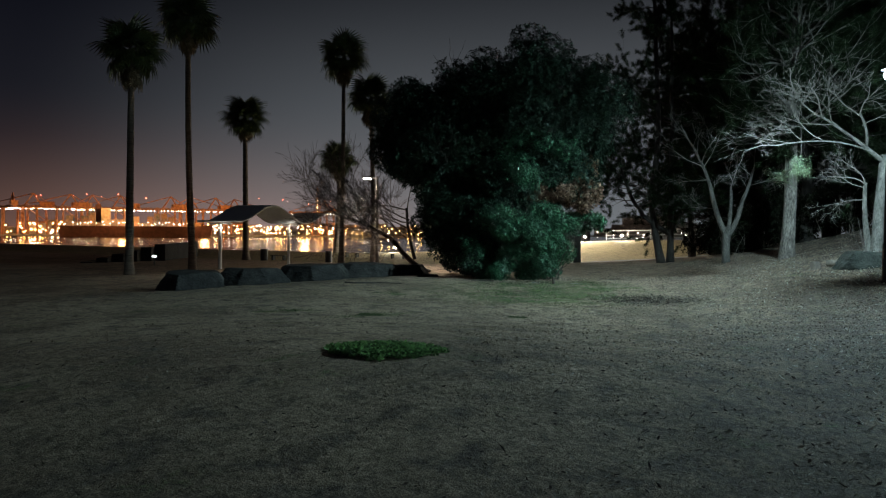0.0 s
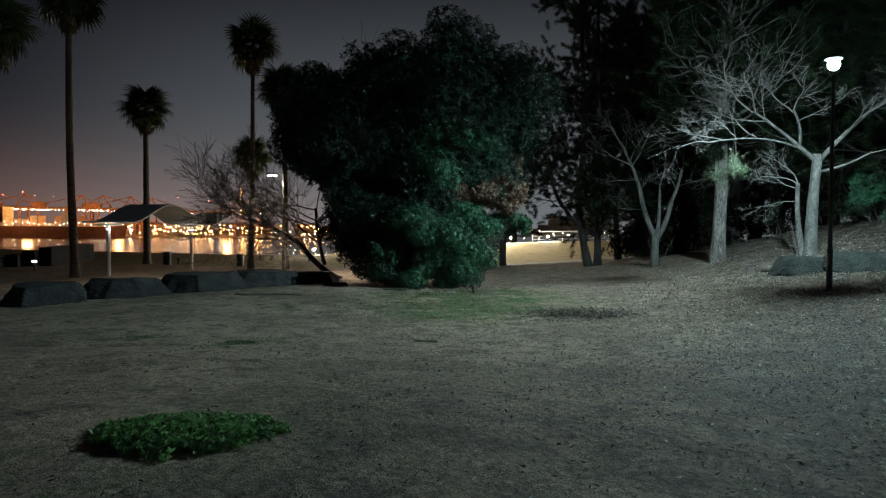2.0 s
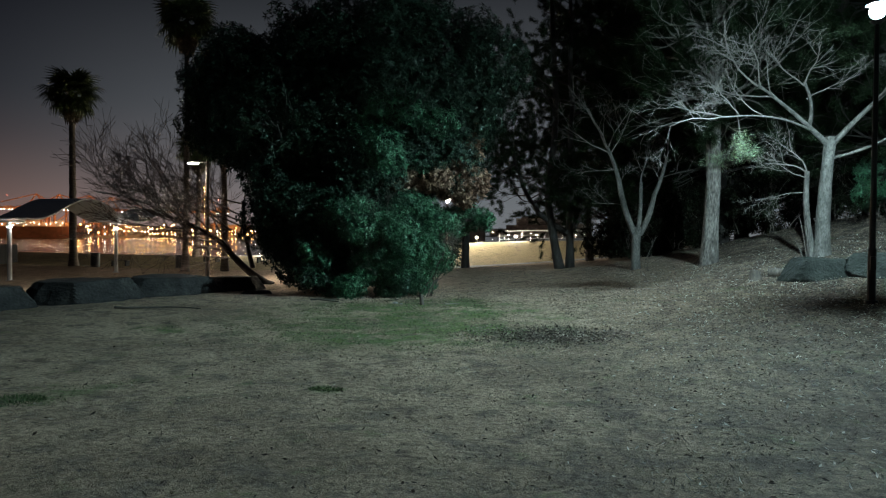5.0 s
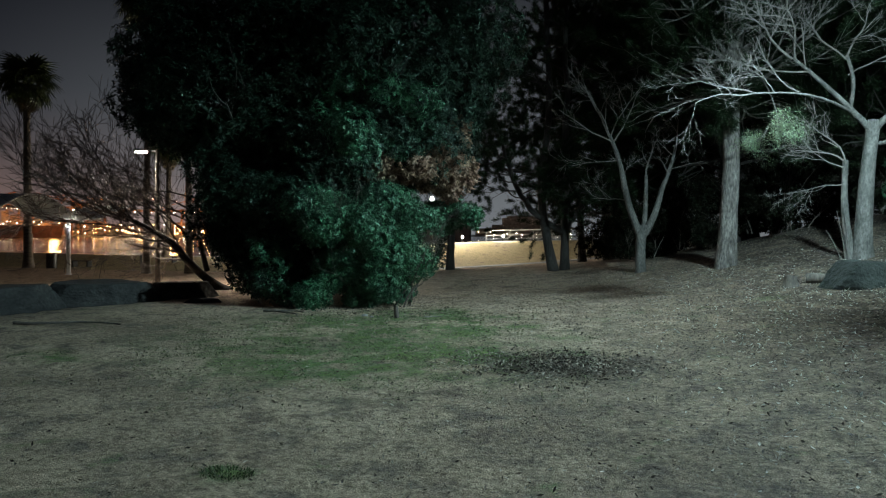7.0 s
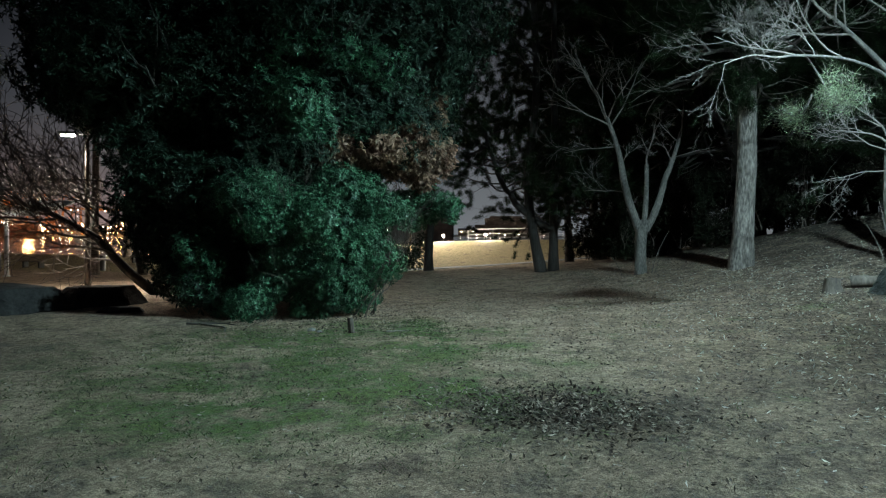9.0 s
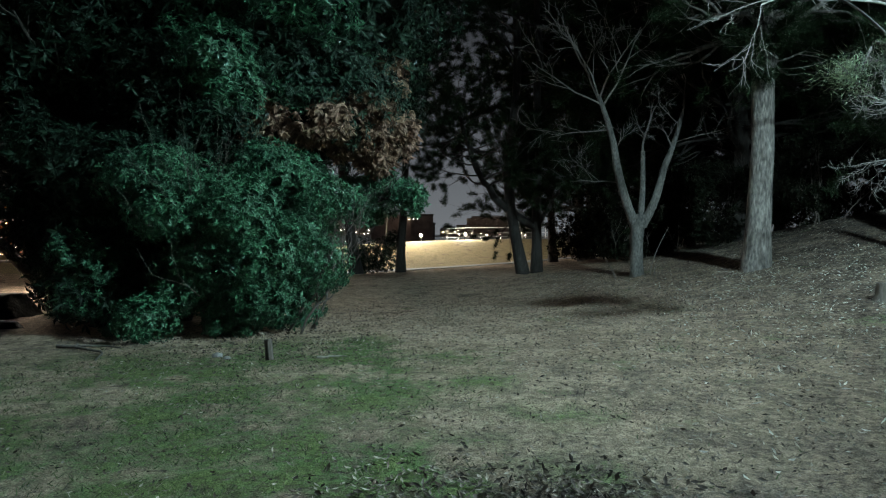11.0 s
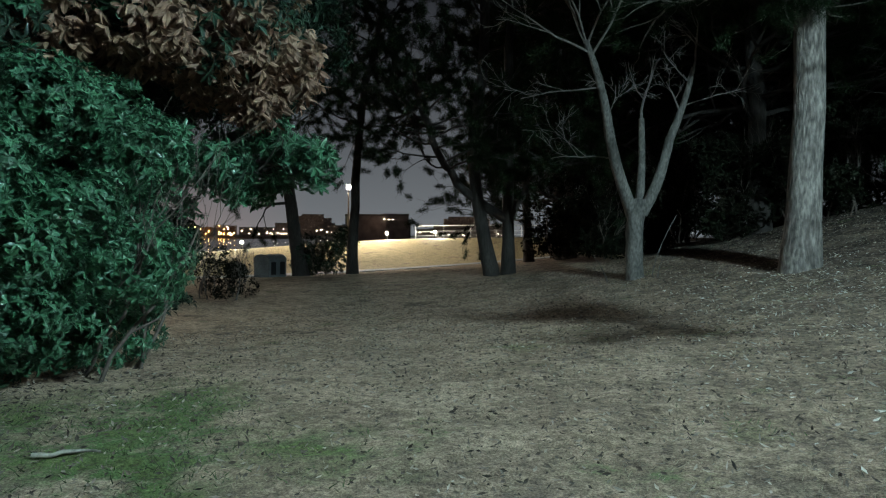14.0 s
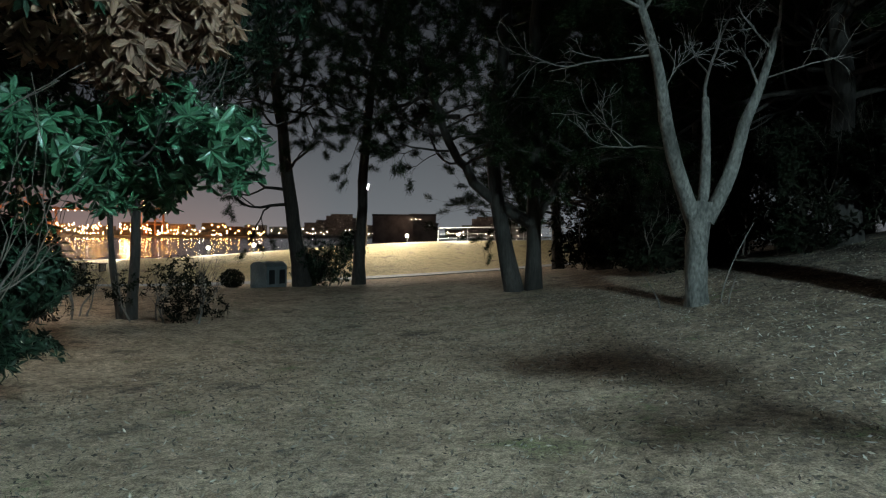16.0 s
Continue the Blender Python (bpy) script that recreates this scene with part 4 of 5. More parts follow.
def palm(x, y, height, crown, label, seed, radius=0.26):
    rng = np.random.default_rng(seed)
    t = thing("palm_tree", x, y, label, "palm tree", "palms by the shore")
    tr = Tubes()
    u = np.linspace(0, 1, 40)[:, None]
    lean = np.array([0.35 * rng.normal(), 0.35 * rng.normal(), height])
    pts = u * lean + np.array([0, 0, -0.1]) + 0.12 * rng.normal(size=3) * np.sin(np.pi * u)
    rad = radius * (1 - 0.32 * u[:, 0]) + radius * 0.55 * np.exp(-u[:, 0] * 22)
    rad = rad * (1 + 0.05 * (np.arange(40) % 2))
    tr.add(pts, rad, 12, 0.03, rng)
    child("trunk", tr.mesh("trunk", M_palm_trunk), t)
    top = pts[-1]
    for k in range(46):
        el = 80 - 125 * (k / 45) ** 0.9
        m = Matrix.Translation(Vector(top) + Vector((0, 0, 0.1))) @ pose(0, 0, 0, el + 8 * rng.normal(), 14 * rng.normal(), k * 137.5) @ Matrix.Scale(crown * (0.85 + 0.3 * rng.random()), 4)
        child("frond", FROND, t, at=m)
    for k in range(22):
        m = Matrix.Translation(Vector(top) + Vector((0, 0, 0.05))) @ pose(0, 0, 0, 75 - 4.6 * k, 20 * rng.normal(), k * 137.5 + 60) @ Matrix.Scale(crown * (0.5 + 0.25 * rng.random()), 4)
        child("frond", FROND, t, at=m)
    for k in range(18):
        m = Matrix.Translation(Vector(top) + Vector((0, 0, -0.15 - 0.5 * rng.random()))) @ pose(0, 0, 0, -66 - 14 * rng.random(), 10 * rng.normal(), k * 137.5) @ Matrix.Scale(crown * 0.85, 4)
        child("frond", DEAD, t, "dry hanging frond", at=m)
    return t


palm(-30.9, 22.0, 11.6, 1.14, "tall fan palm with shaggy dark crown", 71, 0.20)
palm(-31.8, 26.8, 14.7, 1.16, "very tall slim fan palm", 72, 0.20)
palm(-42.4, 41.3, 12.3, 1.28, "shorter fan palm with round crown", 73)
palm(-29.5, 37.9, 14.8, 1.14, "tall fan palm behind the leafless tree", 74, 0.18)
palm(-27.2, 38.6, 11.8, 1.12, "fan palm half hidden by the evergreen", 75, 0.19)
palm(-43.5, 55.0, 9.8, 1.3, "small fan palm near the water", 76)


# ---- park things ----
def boulder(x, y, sx, sy, sz, turn, seed, label, group="row of boulders", mat=M_stone):
    """A split rock: a rough ball cut by a few planes, set into the ground."""
    rng = np.random.default_rng(seed)
    bm = bmesh.new()
    bmesh.ops.create_icosphere(bm, subdivisions=5, radius=1)
    off = Vector(rng.random(3) * 50)
    cuts = [(Vector((0.08 * rng.normal(), 0.08 * rng.normal(), 1)).normalized(), 0.62)]
    for k in range(7):
        a = k * 0.9 + 0.35 * rng.normal()
        cuts.append((Vector((math.cos(a), math.sin(a), 0.15 + 0.25 * rng.random())).normalized(), 0.66 + 0.14 * rng.random()))
    for v in bm.verts:
        q = v.co.normalized() * 1.05
        q = q * min([1.0] + [d / q.dot(n) for n, d in cuts if q.dot(n) > d])
        q = q * (1 + 0.07 * noise.noise(q * 1.7 + off) + 0.035 * noise.noise(q * 5 + off) + 0.015 * noise.noise(q * 13 + off))
        v.co = Vector((q.x * sx / 1.5, q.y * sy / 1.5, max(q.z, -0.45) * sz / 1.07 + sz * 0.42))
    ob = part("boulder", bm, mat, smooth=False)
    ob.matrix_basis = pose(x, y, float(gz(x, y)) - 0.12, 0, 0, turn)
    return tagged(ob, label, "boulder", group)


for k, (bx, by, sx, sz) in enumerate(((-18.1, 15.0, 1.7, 0.68), (-17.3, 17.3, 2.35, 0.68), (-16.5, 19.5, 2.5, 0.70), (-15.7, 21.7, 2.3, 0.66), (-14.9, 23.7, 1.5, 0.54))):
    boulder(bx, by, sx, 1.5, sz, 40 + 12 * (k % 2), 80 + k, "rough grey boulder half sunk in the lawn")
for k, (bx, by, sx, sy, sz, tn) in enumerate(((1.55, 25.2, 1.6, 1.0, 0.58, 8), (3.2, 24.7, 1.7, 1.0, 0.60, -14), (4.9, 24.2, 1.6, 1.0, 0.58, 5))):
    boulder(bx, by, sx, sy, sz, tn, 90 + k, "flat-topped stone block at the foot of the slope", "blocks at the slope", M_block)


def stump():
    rng = np.random.default_rng(95)
    t = Tubes()
    u = np.linspace(0, 1, 5)
    t.add(np.stack([0 * u, 0 * u, -0.1 + 0.35 * u], -1), 0.17 - 0.04 * u + 0.08 * np.exp(-u * 6), 12, 0.08, rng)
    t.add([(0, 0, 0.24), (0, 0, 0.25)], [0.13, 0.002], 12)
    ob = new("tree_stump", t.mesh("tree_stump", M_wood_grey))
    ob.matrix_basis = pose(0.15, 25.7, float(gz(0.15, 25.7)))
    return tagged(ob, "small weathered tree stump on the lawn", "stump")


stump()


def park_lamp():
    x, y = LAMP
    z = float(gz(x, y))
    t = thing("street_lamp", x, y, "black steel park lamp with glowing cool-white head", "street lamp", z=z)
    h = 5.72 - z
    bm = rod(bmesh.new(), (0, 0, -0.05), (0, 0, 1.0), 0.075, 0.07, 16)
    rod(bm, (0, 0, 1.0), (0, 0, h - 0.18), 0.055, 0.04, 16)
    rod(bm, (0, 0, -0.03), (0, 0, 0.05), 0.12, 0.11, 16)
    rod(bm, (0, 0, 0.98), (0, 0, 1.03), 0.085, 0.07, 16)
    part("pole", bm, M_black, t)
    # Added tray, an unseen part that dims the ground below the bulb.
    bm = rod(bmesh.new(), (0, 0, h - 0.24), (0, 0, h - 0.17), 0.06, 0.135, 24)
    part("light_baffle", bm, M_black, t)
    bm = rod(bmesh.new(), (0, 0, h + 0.13), (0, 0, h + 0.23), 0.20, 0.07, 24)
    part("cap", bm, M_black, t)
    bm = bmesh.new()
    bmesh.ops.create_uvsphere(bm, u_segments=20, v_segments=12, radius=0.135, matrix=Matrix.Translation((0, 0, h)))
    g = part("lamp_glass", bm, M_bulb, t, "glowing white glass")
    g.visible_shadow = False
    bm = box(bmesh.new(), 0.10, 0.06, 0.26, (0.0, -0.09, 0.62), 0.01)
    part("service_box", bm, M_black, t)
    return t


def shore_lamp():
    x, y = POLE
    z = float(gz(x, y))
    t = thing("street_lamp", x, y, "slim steel lamp with side-mounted white head", "street lamp", z=z)
    h = 4.25 - z
    bm = rod(bmesh.new(), (0, 0, -0.05), (0, 0, h), 0.09, 0.06, 14)
    part("pole", bm, M_brown_pole, t)
    bm = rod(bmesh.new(), (0, 0, h - 0.08), (-0.32, -0.15, h - 0.03), 0.03, 0.03, 8)
    part("arm", bm, M_grey_pole, t)
    bm = box(bmesh.new(), 0.46, 0.22, 0.08, (-0.45, -0.25, h - 0.08), 0.02, pose(0, 0, 0, 0, 0, 24))
    part("lamp_head", bm, M_grey_pole, t)
    bm = box(bmesh.new(), 0.36, 0.15, 0.04, (-0.45, -0.25, h - 0.135), 0.01, pose(0, 0, 0, 0, 0, 24))
    g = part("lamp_glass", bm, M_shore_bulb, t, "glowing white panel")
    g.visible_shadow = False
    return t


park_lamp()
shore_lamp()


def shelter():
    a, b = Vector((-31.3, 28.4)), Vector((-32.2, 35.4))
    z = float(gz(*((a + b) / 2)))
    mid = (a + b) / 2
    turn = math.degrees(math.atan2(b.y - a.y, b.x - a.x))
    t = thing("park_shelter", mid.x, mid.y, "open shelter with wavy pale roof on white posts", "shelter", z=z, turn=turn)
    half = (b - a).length / 2
    for s in (-1, 1):
        bm = rod(bmesh.new(), (s * half, 0, -0.05), (s * half, 0, 2.75), 0.10, 0.10, 16)
        rod(bm, (s * half, 0, -0.02), (s * half, 0, 0.03), 0.17, 0.17, 16)
        post = part("post", bm, M_white_steel, t)
        bm = rod(bmesh.new(), (s * half, -0.9, 2.78), (s * half, 0.9, 2.78), 0.05, 0.05, 8)
        part("bracket", bm, M_white_steel, post)
        g = part("lamp_glass", rod(bmesh.new(), (s * half, 0, 2.50), (s * half, 0, 2.55), 0.125, 0.125, 14), M_step_bulb, post, "glowing lamp ring")
        g.visible_shadow = False
        w = t.matrix_basis @ Vector((s * half, -0.25, 2.50))
        lamp_light("shelter_lamp_light", w, 7, (1.0, 0.96, 0.88), 0.08)
    v, f = [], []
    n, w = 60, 1.35
    xs = np.linspace(-half * 1.12, half * 2.0, n)
    zs = 2.86 + 0.55 * (1 + np.cos(np.pi * xs / half)) * np.where(xs > half, 0.75, 1.0)
    for y0, dz in ((-w, 0), (w, 0), (w, 0.07), (-w, 0.07)):
        v += [(x, y0, zz + dz) for x, zz in zip(xs, zs)]
    for i in range(n - 1):
        for p, q in ((0, 1), (1, 2), (2, 3), (3, 0)):
            f.append((p * n + i, p * n + i + 1, q * n + i + 1, q * n + i))
    f += [(0, n, 2 * n, 3 * n), (n - 1, 4 * n - 1, 3 * n - 1, 2 * n - 1)]
    child("roof", mesh_data("roof", v, f, M_canopy, False), t, "curved wavy roof sheet")
    for y0 in (-w, w):
        tb = Tubes()
        tb.add(np.stack([xs, 0 * xs + y0, zs + 0.03], -1), 0.05 + 0 * xs, 6)
        child("roof_rim", tb.mesh("roof_rim", M_white_steel), t)
    return t


shelter()


def litter_bin():
    x, y = -16.9, 42.3
    t = thing("litter_bin", x, y, "double steel litter bin with sloping lid", "litter bin", turn=76)
    prof = [(-0.40, 0), (0.40, 0), (0.40, 0.78), (0.25, 0.90), (0.0, 0.94), (-0.25, 0.90), (-0.40, 0.78)]
    bm = bmesh.new()
    for s in (-1, 1):
        a = [bm.verts.new((s * 0.25 - 0.24, p, q)) for p, q in prof]
        b = [bm.verts.new((s * 0.25 + 0.24, p, q)) for p, q in prof]
        bm.faces.new(a)
        bm.faces.new(b[::-1])
        for i in range(7):
            bm.faces.new((a[i], b[i], b[(i + 1) % 7], a[(i + 1) % 7]))
    bmesh.ops.recalc_face_normals(bm, faces=bm.faces)
    part("body", bm, M_bin_steel, t)
    for s in (-0.49, 0, 0.49):
        tb = Tubes()
        tb.add([(s, p, q + 0.01) for p, q in prof[2:]], [0.02] * 5, 6)
        child("lid_rib", tb.mesh("lid_rib", M_grey_pole), t)
    for s in (-0.25, 0.25):
        part("flap", box(bmesh.new(), 0.26, 0.02, 0.5, (s, -0.412, 0.16), 0.004), M_black, t, "dark front flap")
    return t


litter_bin()


def stake(x, y, h, lean, label):
    bm = rod(bmesh.new(), (0, 0, -0.1), (lean, 0.02, h), 0.055, 0.045, 9)
    for v in bm.verts:
        v.co += Vector((noise.noise(v.co * 20) * 0.01, noise.noise(v.co * 23 + Vector((4, 0, 0))) * 0.01, 0))
    ob = part("wooden_stake", bm, M_wood_grey)
    ob.matrix_basis = pose(x, y, float(gz(x, y)))
    return tagged(ob, label, "stake")


stake(-7.63, 21.47, 0.25, -0.04, "short weathered stake stuck in the grass")


def fallen_stick(x, y, length, turn, seed, label, r=0.014, mat=None):
    rng = np.random.default_rng(seed)
    t = Tubes()
    u = np.linspace(-0.5, 0.5, 8)
    t.add(np.stack([u * length, 0.07 * length * np.sin(7 * u + 0.8), 0.012 + 0.01 * rng.random(8)], -1), r * (1.1 - u), 6, 0.06, rng)
    ob = new("fallen_stick", t.mesh("fallen_stick", mat or M_twig))
    ob.matrix_basis = pose(x, y, float(gz(x, y)) + 0.01, 0, 0, turn)
    return tagged(ob, label, "stick", "fallen sticks")


fallen_stick(-6.96, 21.76, 0.36, 30, 1, "pale broken stick lying on the grass", 0.011, M_pale_wood)
fallen_stick(-10.0, 21.2, 1.3, -35, 2, "long dry stick under the shrub")
fallen_stick(-10.3, 21.5, 0.9, 10, 3, "dry stick under the shrub")
fallen_stick(-13.0, 18.5, 2.0, 20, 4, "crooked dry branch on the lawn", 0.02)



def log(x, y, length, turn, r, label):
    rng = np.random.default_rng(97)
    t = Tubes()
    u = np.linspace(-0.5, 0.5, 9)
    t.add(np.stack([u * length, 0.03 * np.sin(5 * u), 0.02 * np.cos(4 * u)], -1), r * (1 - 0.25 * u), 12, 0.05, rng)
    for e in (-1, 1):
        t.add([(e * length * 0.499, 0.03 * math.sin(2.5 * e), 0.0), (e * length * 0.502, 0.03 * math.sin(2.5 * e), 0.0)], [r * (1 - 0.125 * e), 0.002], 12)
    ob = new("log", t.mesh("log", M_wood_grey))
    ob.matrix_basis = pose(x, y, float(gz(x, y)) + r * 0.7, 0, 0, turn)
    return tagged(ob, label, "log")


log(0.95, 25.75, 0.95, -14, 0.10, "short weathered log lying beside the stump")
boulder(0.75, 26.1, 0.34, 0.22, 0.24, 10, 96, "small dark stone behind the fallen log", "loose stones")
boulder(-13.2, 22.6, 0.75, 0.5, 0.22, 40, 98, "low flat stone beside the boulder row", "loose stones")
shrub(5.0, 33.6, "leafy green bush on the wooded slope", lobed((0, 0, 1.0), (1.1, 1.0, 1.0), 18, 0.45, np.random.default_rng(99), -0.8), 2600, M_leaf_gloss, 0.11, 0.042, 105, 8, 0.6, twig=M_twig_dark)

def pebble(x, y, s, seed):
    bm = bmesh.new()
    bmesh.ops.create_icosphere(bm, subdivisions=2, radius=1)
    for v in bm.verts:
        v.co = v.co * (1 + 0.25 * noise.noise(v.co * 1.2 + Vector((seed, 0, 0))))
        v.co = Vector((v.co.x * s, v.co.y * s * 0.8, v.co.z * s * 0.6))
    ob = part("stone", bm, M_concrete)
    ob.matrix_basis = pose(x, y, float(gz(x, y)) + s * 0.3, 0, 0, 40 * seed)
    return tagged(ob, "small pale stone lying in the leaf litter", "stone", "pale stones")


pebble(-8.35, 21.45, 0.07, 1)
pebble(-8.15, 21.35, 0.055, 2)


def dry_stalk(x, y, lean, h, label):
    t = Tubes()
    u = np.linspace(0, 1, 8)
    t.add(np.stack([lean * u ** 1.5, 0.05 * u, h * u], -1), 0.012 - 0.007 * u, 5)
    ob = new("dry_stalk", t.mesh("dry_stalk", M_twig))
    ob.matrix_basis = pose(x, y, float(gz(x, y)) - 0.02)
    return tagged(ob, label, "plant stalk", "dry stalks")


dry_stalk(-3.05, 32.3, 0.45, 1.25, "tall dry stalk beside the pale tree")
dry_stalk(-2.95, 32.2, 0.12, 0.45, "short dry stalk beside the pale tree")
dry_stalk(-3.9, 32.3, -0.3, 0.6, "dry sucker shoot at the pale tree's foot")

for k, (sx, lean, h) in enumerate(((1.62, -0.20, 1.3), (1.70, -0.10, 0.95), (1.55, -0.32, 0.8), (1.74, -0.16, 1.5), (1.66, 0.05, 0.7))):
    dry_stalk(sx, 27.6 + 0.05 * k, lean, h, "thin sucker shoot at the lamp-lit tree's foot")

# small shrubs by the bank
shrub(-18.4, 42.3, "small round clipped shrub near the bins", [((0, 0, 0.34), (0.42, 0.42, 0.34))], 700, M_under, 0.06, 0.03, 101, 4, 0.1)
shrub(-14.8, 42.9, "dark rounded shrub between two pines", lobed((0, 0, 1.05), (1.15, 0.9, 1.05), 18, 0.45, rs, -0.8), 2600, M_leaf_shade, 0.09, 0.035, 102, 6, 0.5)
shrub(-12.9, 32.3, "thin straggly shrub round a small tree", lobed((0, 0, 0.5), (1.2, 0.9, 0.5), 12, 0.3, rs, -0.8), 420, M_under, 0.09, 0.035, 103, 10, 0.9, 5)
shrub(-15.0, 31.6, "low straggly shrub at the lawn edge", lobed((0, 0, 0.5), (0.7, 0.7, 0.5), 8, 0.3, rs, -0.8), 260, M_under, 0.09, 0.035, 104, 8, 0.6, 5)


# ---- woods beyond the lawn ----
wood = np.random.default_rng(110)
first = pine(4.0, 38.0, "tall dark pine in the woods", 111, [((0, 0, -0.1), (0.4, 0.3, 15.0), 0.24, 0.07, (0.25, 0, 0))], 0.15, 54, 3.5, per=210, needle=0.22, width=0.017, group="pines in the woods")
second = pine(9.0, 36.0, "tall dark pine in the woods", 112, [((0, 0, -0.1), (-0.8, 0.3, 14.0), 0.22, 0.07, (-0.3, 0.2, 0))], 0.15, 54, 3.4, per=210, needle=0.22, width=0.017, group="pines in the woods")
for k, (px, py) in enumerate(((0.8, 39.5), (-2.6, 41.5), (6.6, 33.5), (12.5, 32.5), (7.5, 40.5), (13.0, 38.0), (11.5, 27.5), (15.5, 30.0), (2.2, 44.0), (-1.0, 47.0), (17.0, 24.0), (18.5, 35.0), (14.5, 20.5), (4.5, 47.0), (9.5, 45.0), (-5.5, 47.5), (-3.6, 52.0), (1.5, 52.0), (-0.2, 36.6), (8.6, 29.5), (-8.0, 54.0), (-6.0, 50.5))):
    copy_thing(first if k % 2 else second, pose(px, py, float(gz(px, py)), 0, 0, 77 * k) @ Matrix.Scale(0.9 + 0.25 * wood.random(), 4))


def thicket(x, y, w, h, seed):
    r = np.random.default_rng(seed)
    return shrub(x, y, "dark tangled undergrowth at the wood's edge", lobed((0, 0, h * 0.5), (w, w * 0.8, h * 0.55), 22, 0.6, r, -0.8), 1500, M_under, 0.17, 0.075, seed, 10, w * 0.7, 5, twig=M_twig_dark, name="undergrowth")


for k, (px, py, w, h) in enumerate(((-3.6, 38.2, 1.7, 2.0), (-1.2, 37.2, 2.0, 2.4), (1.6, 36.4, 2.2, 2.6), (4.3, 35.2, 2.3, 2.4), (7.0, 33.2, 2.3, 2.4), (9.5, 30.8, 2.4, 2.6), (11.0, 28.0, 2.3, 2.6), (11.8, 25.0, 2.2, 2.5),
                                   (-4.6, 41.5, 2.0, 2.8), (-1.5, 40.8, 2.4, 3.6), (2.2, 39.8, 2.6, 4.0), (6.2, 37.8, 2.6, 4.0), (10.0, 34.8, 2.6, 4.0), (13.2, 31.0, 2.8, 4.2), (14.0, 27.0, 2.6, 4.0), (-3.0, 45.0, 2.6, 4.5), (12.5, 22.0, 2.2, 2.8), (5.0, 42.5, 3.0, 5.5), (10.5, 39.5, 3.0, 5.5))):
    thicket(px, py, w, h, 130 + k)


# ---- shore: steps, rail, lamps ----
def sea_steps():
    t = thing("stone_steps", -50.0, 38.0, "dark stone seating steps above the water", "steps", turn=128)
    for k in range(6):
        bm = box(bmesh.new(), 20 - 1.6 * k, 0.8, 0.24 + 0.24 * k, (0, -0.8 * k + 2, -0.1), 0.03)
        part("step", bm, M_dark_stone, t)
    return t


sea_steps()


def litter_drum(x, y, label):
    t = thing("litter_drum", x, y, label, "litter bin", "dark bins by the water")
    part("drum", rod(bmesh.new(), (0, 0, -0.05), (0, 0, 0.95), 0.30, 0.30, 16), M_black, t)
    part("rim", rod(bmesh.new(), (0, 0, 0.93), (0, 0, 1.0), 0.34, 0.33, 16), M_black, t)


litter_drum(-39.9, 40.9, "dark round litter bin on the waterside lawn")
litter_drum(-37.2, 46.0, "dark litter bin near the sea edge")


def bench(x, y, turn):
    t = thing("park_bench", x, y, "dark timber bench facing the water", "bench", "waterside benches", turn=turn)
    for k in range(3):
        part("slat", box(bmesh.new(), 1.7, 0.12, 0.05, (0, -0.16 + 0.16 * k, 0.42), 0.01), M_wood_grey, t)
    for s in (-0.6, 0.6):
        part("leg", box(bmesh.new(), 0.12, 0.45, 0.43, (s, 0, -0.01), 0.01), M_dark_stone, t)


for k, (bx, by) in enumerate(((-38.0, 50.5), (-33.0, 50.8), (-43.5, 46.5))):
    bench(bx, by, 4 * k)


def step_light(x, y):
    t = thing("step_light", x, y, "small white lamp beside the stone steps", "lamp")
    part("post", rod(bmesh.new(), (0, 0, -0.05), (0, 0, 0.55), 0.05, 0.05, 10), M_black, t)
    part("lamp_glass", box(bmesh.new(), 0.34, 0.12, 0.10, (0, 0, 0.55), 0.01), M_step_bulb, t, "glowing white lamp")


step_light(-39.2, 29.8)


def path_lamp(x, y):
    t = thing("path_lamp", x, y, "low glowing bollard lamp beside the promenade", "bollard lamp", "promenade lamps")
    part("post", rod(bmesh.new(), (0, 0, -0.05), (0, 0, 0.42), 0.06, 0.06, 12), M_black, t)
    g = part("lamp_glass", rod(bmesh.new(), (0, 0, 0.42), (0, 0, 0.60), 0.10, 0.10, 12), M_path_bulb, t, "glowing lamp glass")
    g.visible_shadow = False
    part("cap", rod(bmesh.new(), (0, 0, 0.60), (0, 0, 0.66), 0.12, 0.06, 12), M_black, t)
    lamp_light("path_lamp_light", (x, y, float(gz(x, y)) + 0.5), PATH_W, (1.0, 0.91, 0.72), 0.07)


for px, py in inland(3.6, (-36.9, -31.6, -29.2, -20.6)):
    path_lamp(px, py)
path_lamp(*inland(3.6, (-17.4,))[0])


def promenade_lamp(x, y):
    z = float(gz(x, y))
    t = thing("street_lamp", x, y, "tall pale steel lamp on the promenade", "street lamp", z=z)
    part("pole", rod(bmesh.new(), (0, 0, -0.05), (0, 0, 3.9), 0.08, 0.05, 12), M_brown_pole, t)
    part("cap", rod(bmesh.new(), (0, 0, 4.22), (0, 0, 4.30), 0.26, 0.10, 16), M_grey_pole, t)
    bm = bmesh.new()
    bmesh.ops.create_uvsphere(bm, u_segments=16, v_segments=10, radius=0.16, matrix=Matrix.Translation((0, 0, 4.05)))
    g = part("lamp_glass", bm, M_shore_bulb, t, "glowing white globe")
    g.visible_shadow = False
    lamp_light("promenade_lamp_light", (x, y, z + 4.05), PROM_W, (1.0, 0.92, 0.74), 0.12)


promenade_lamp(-22.4, 63.9)


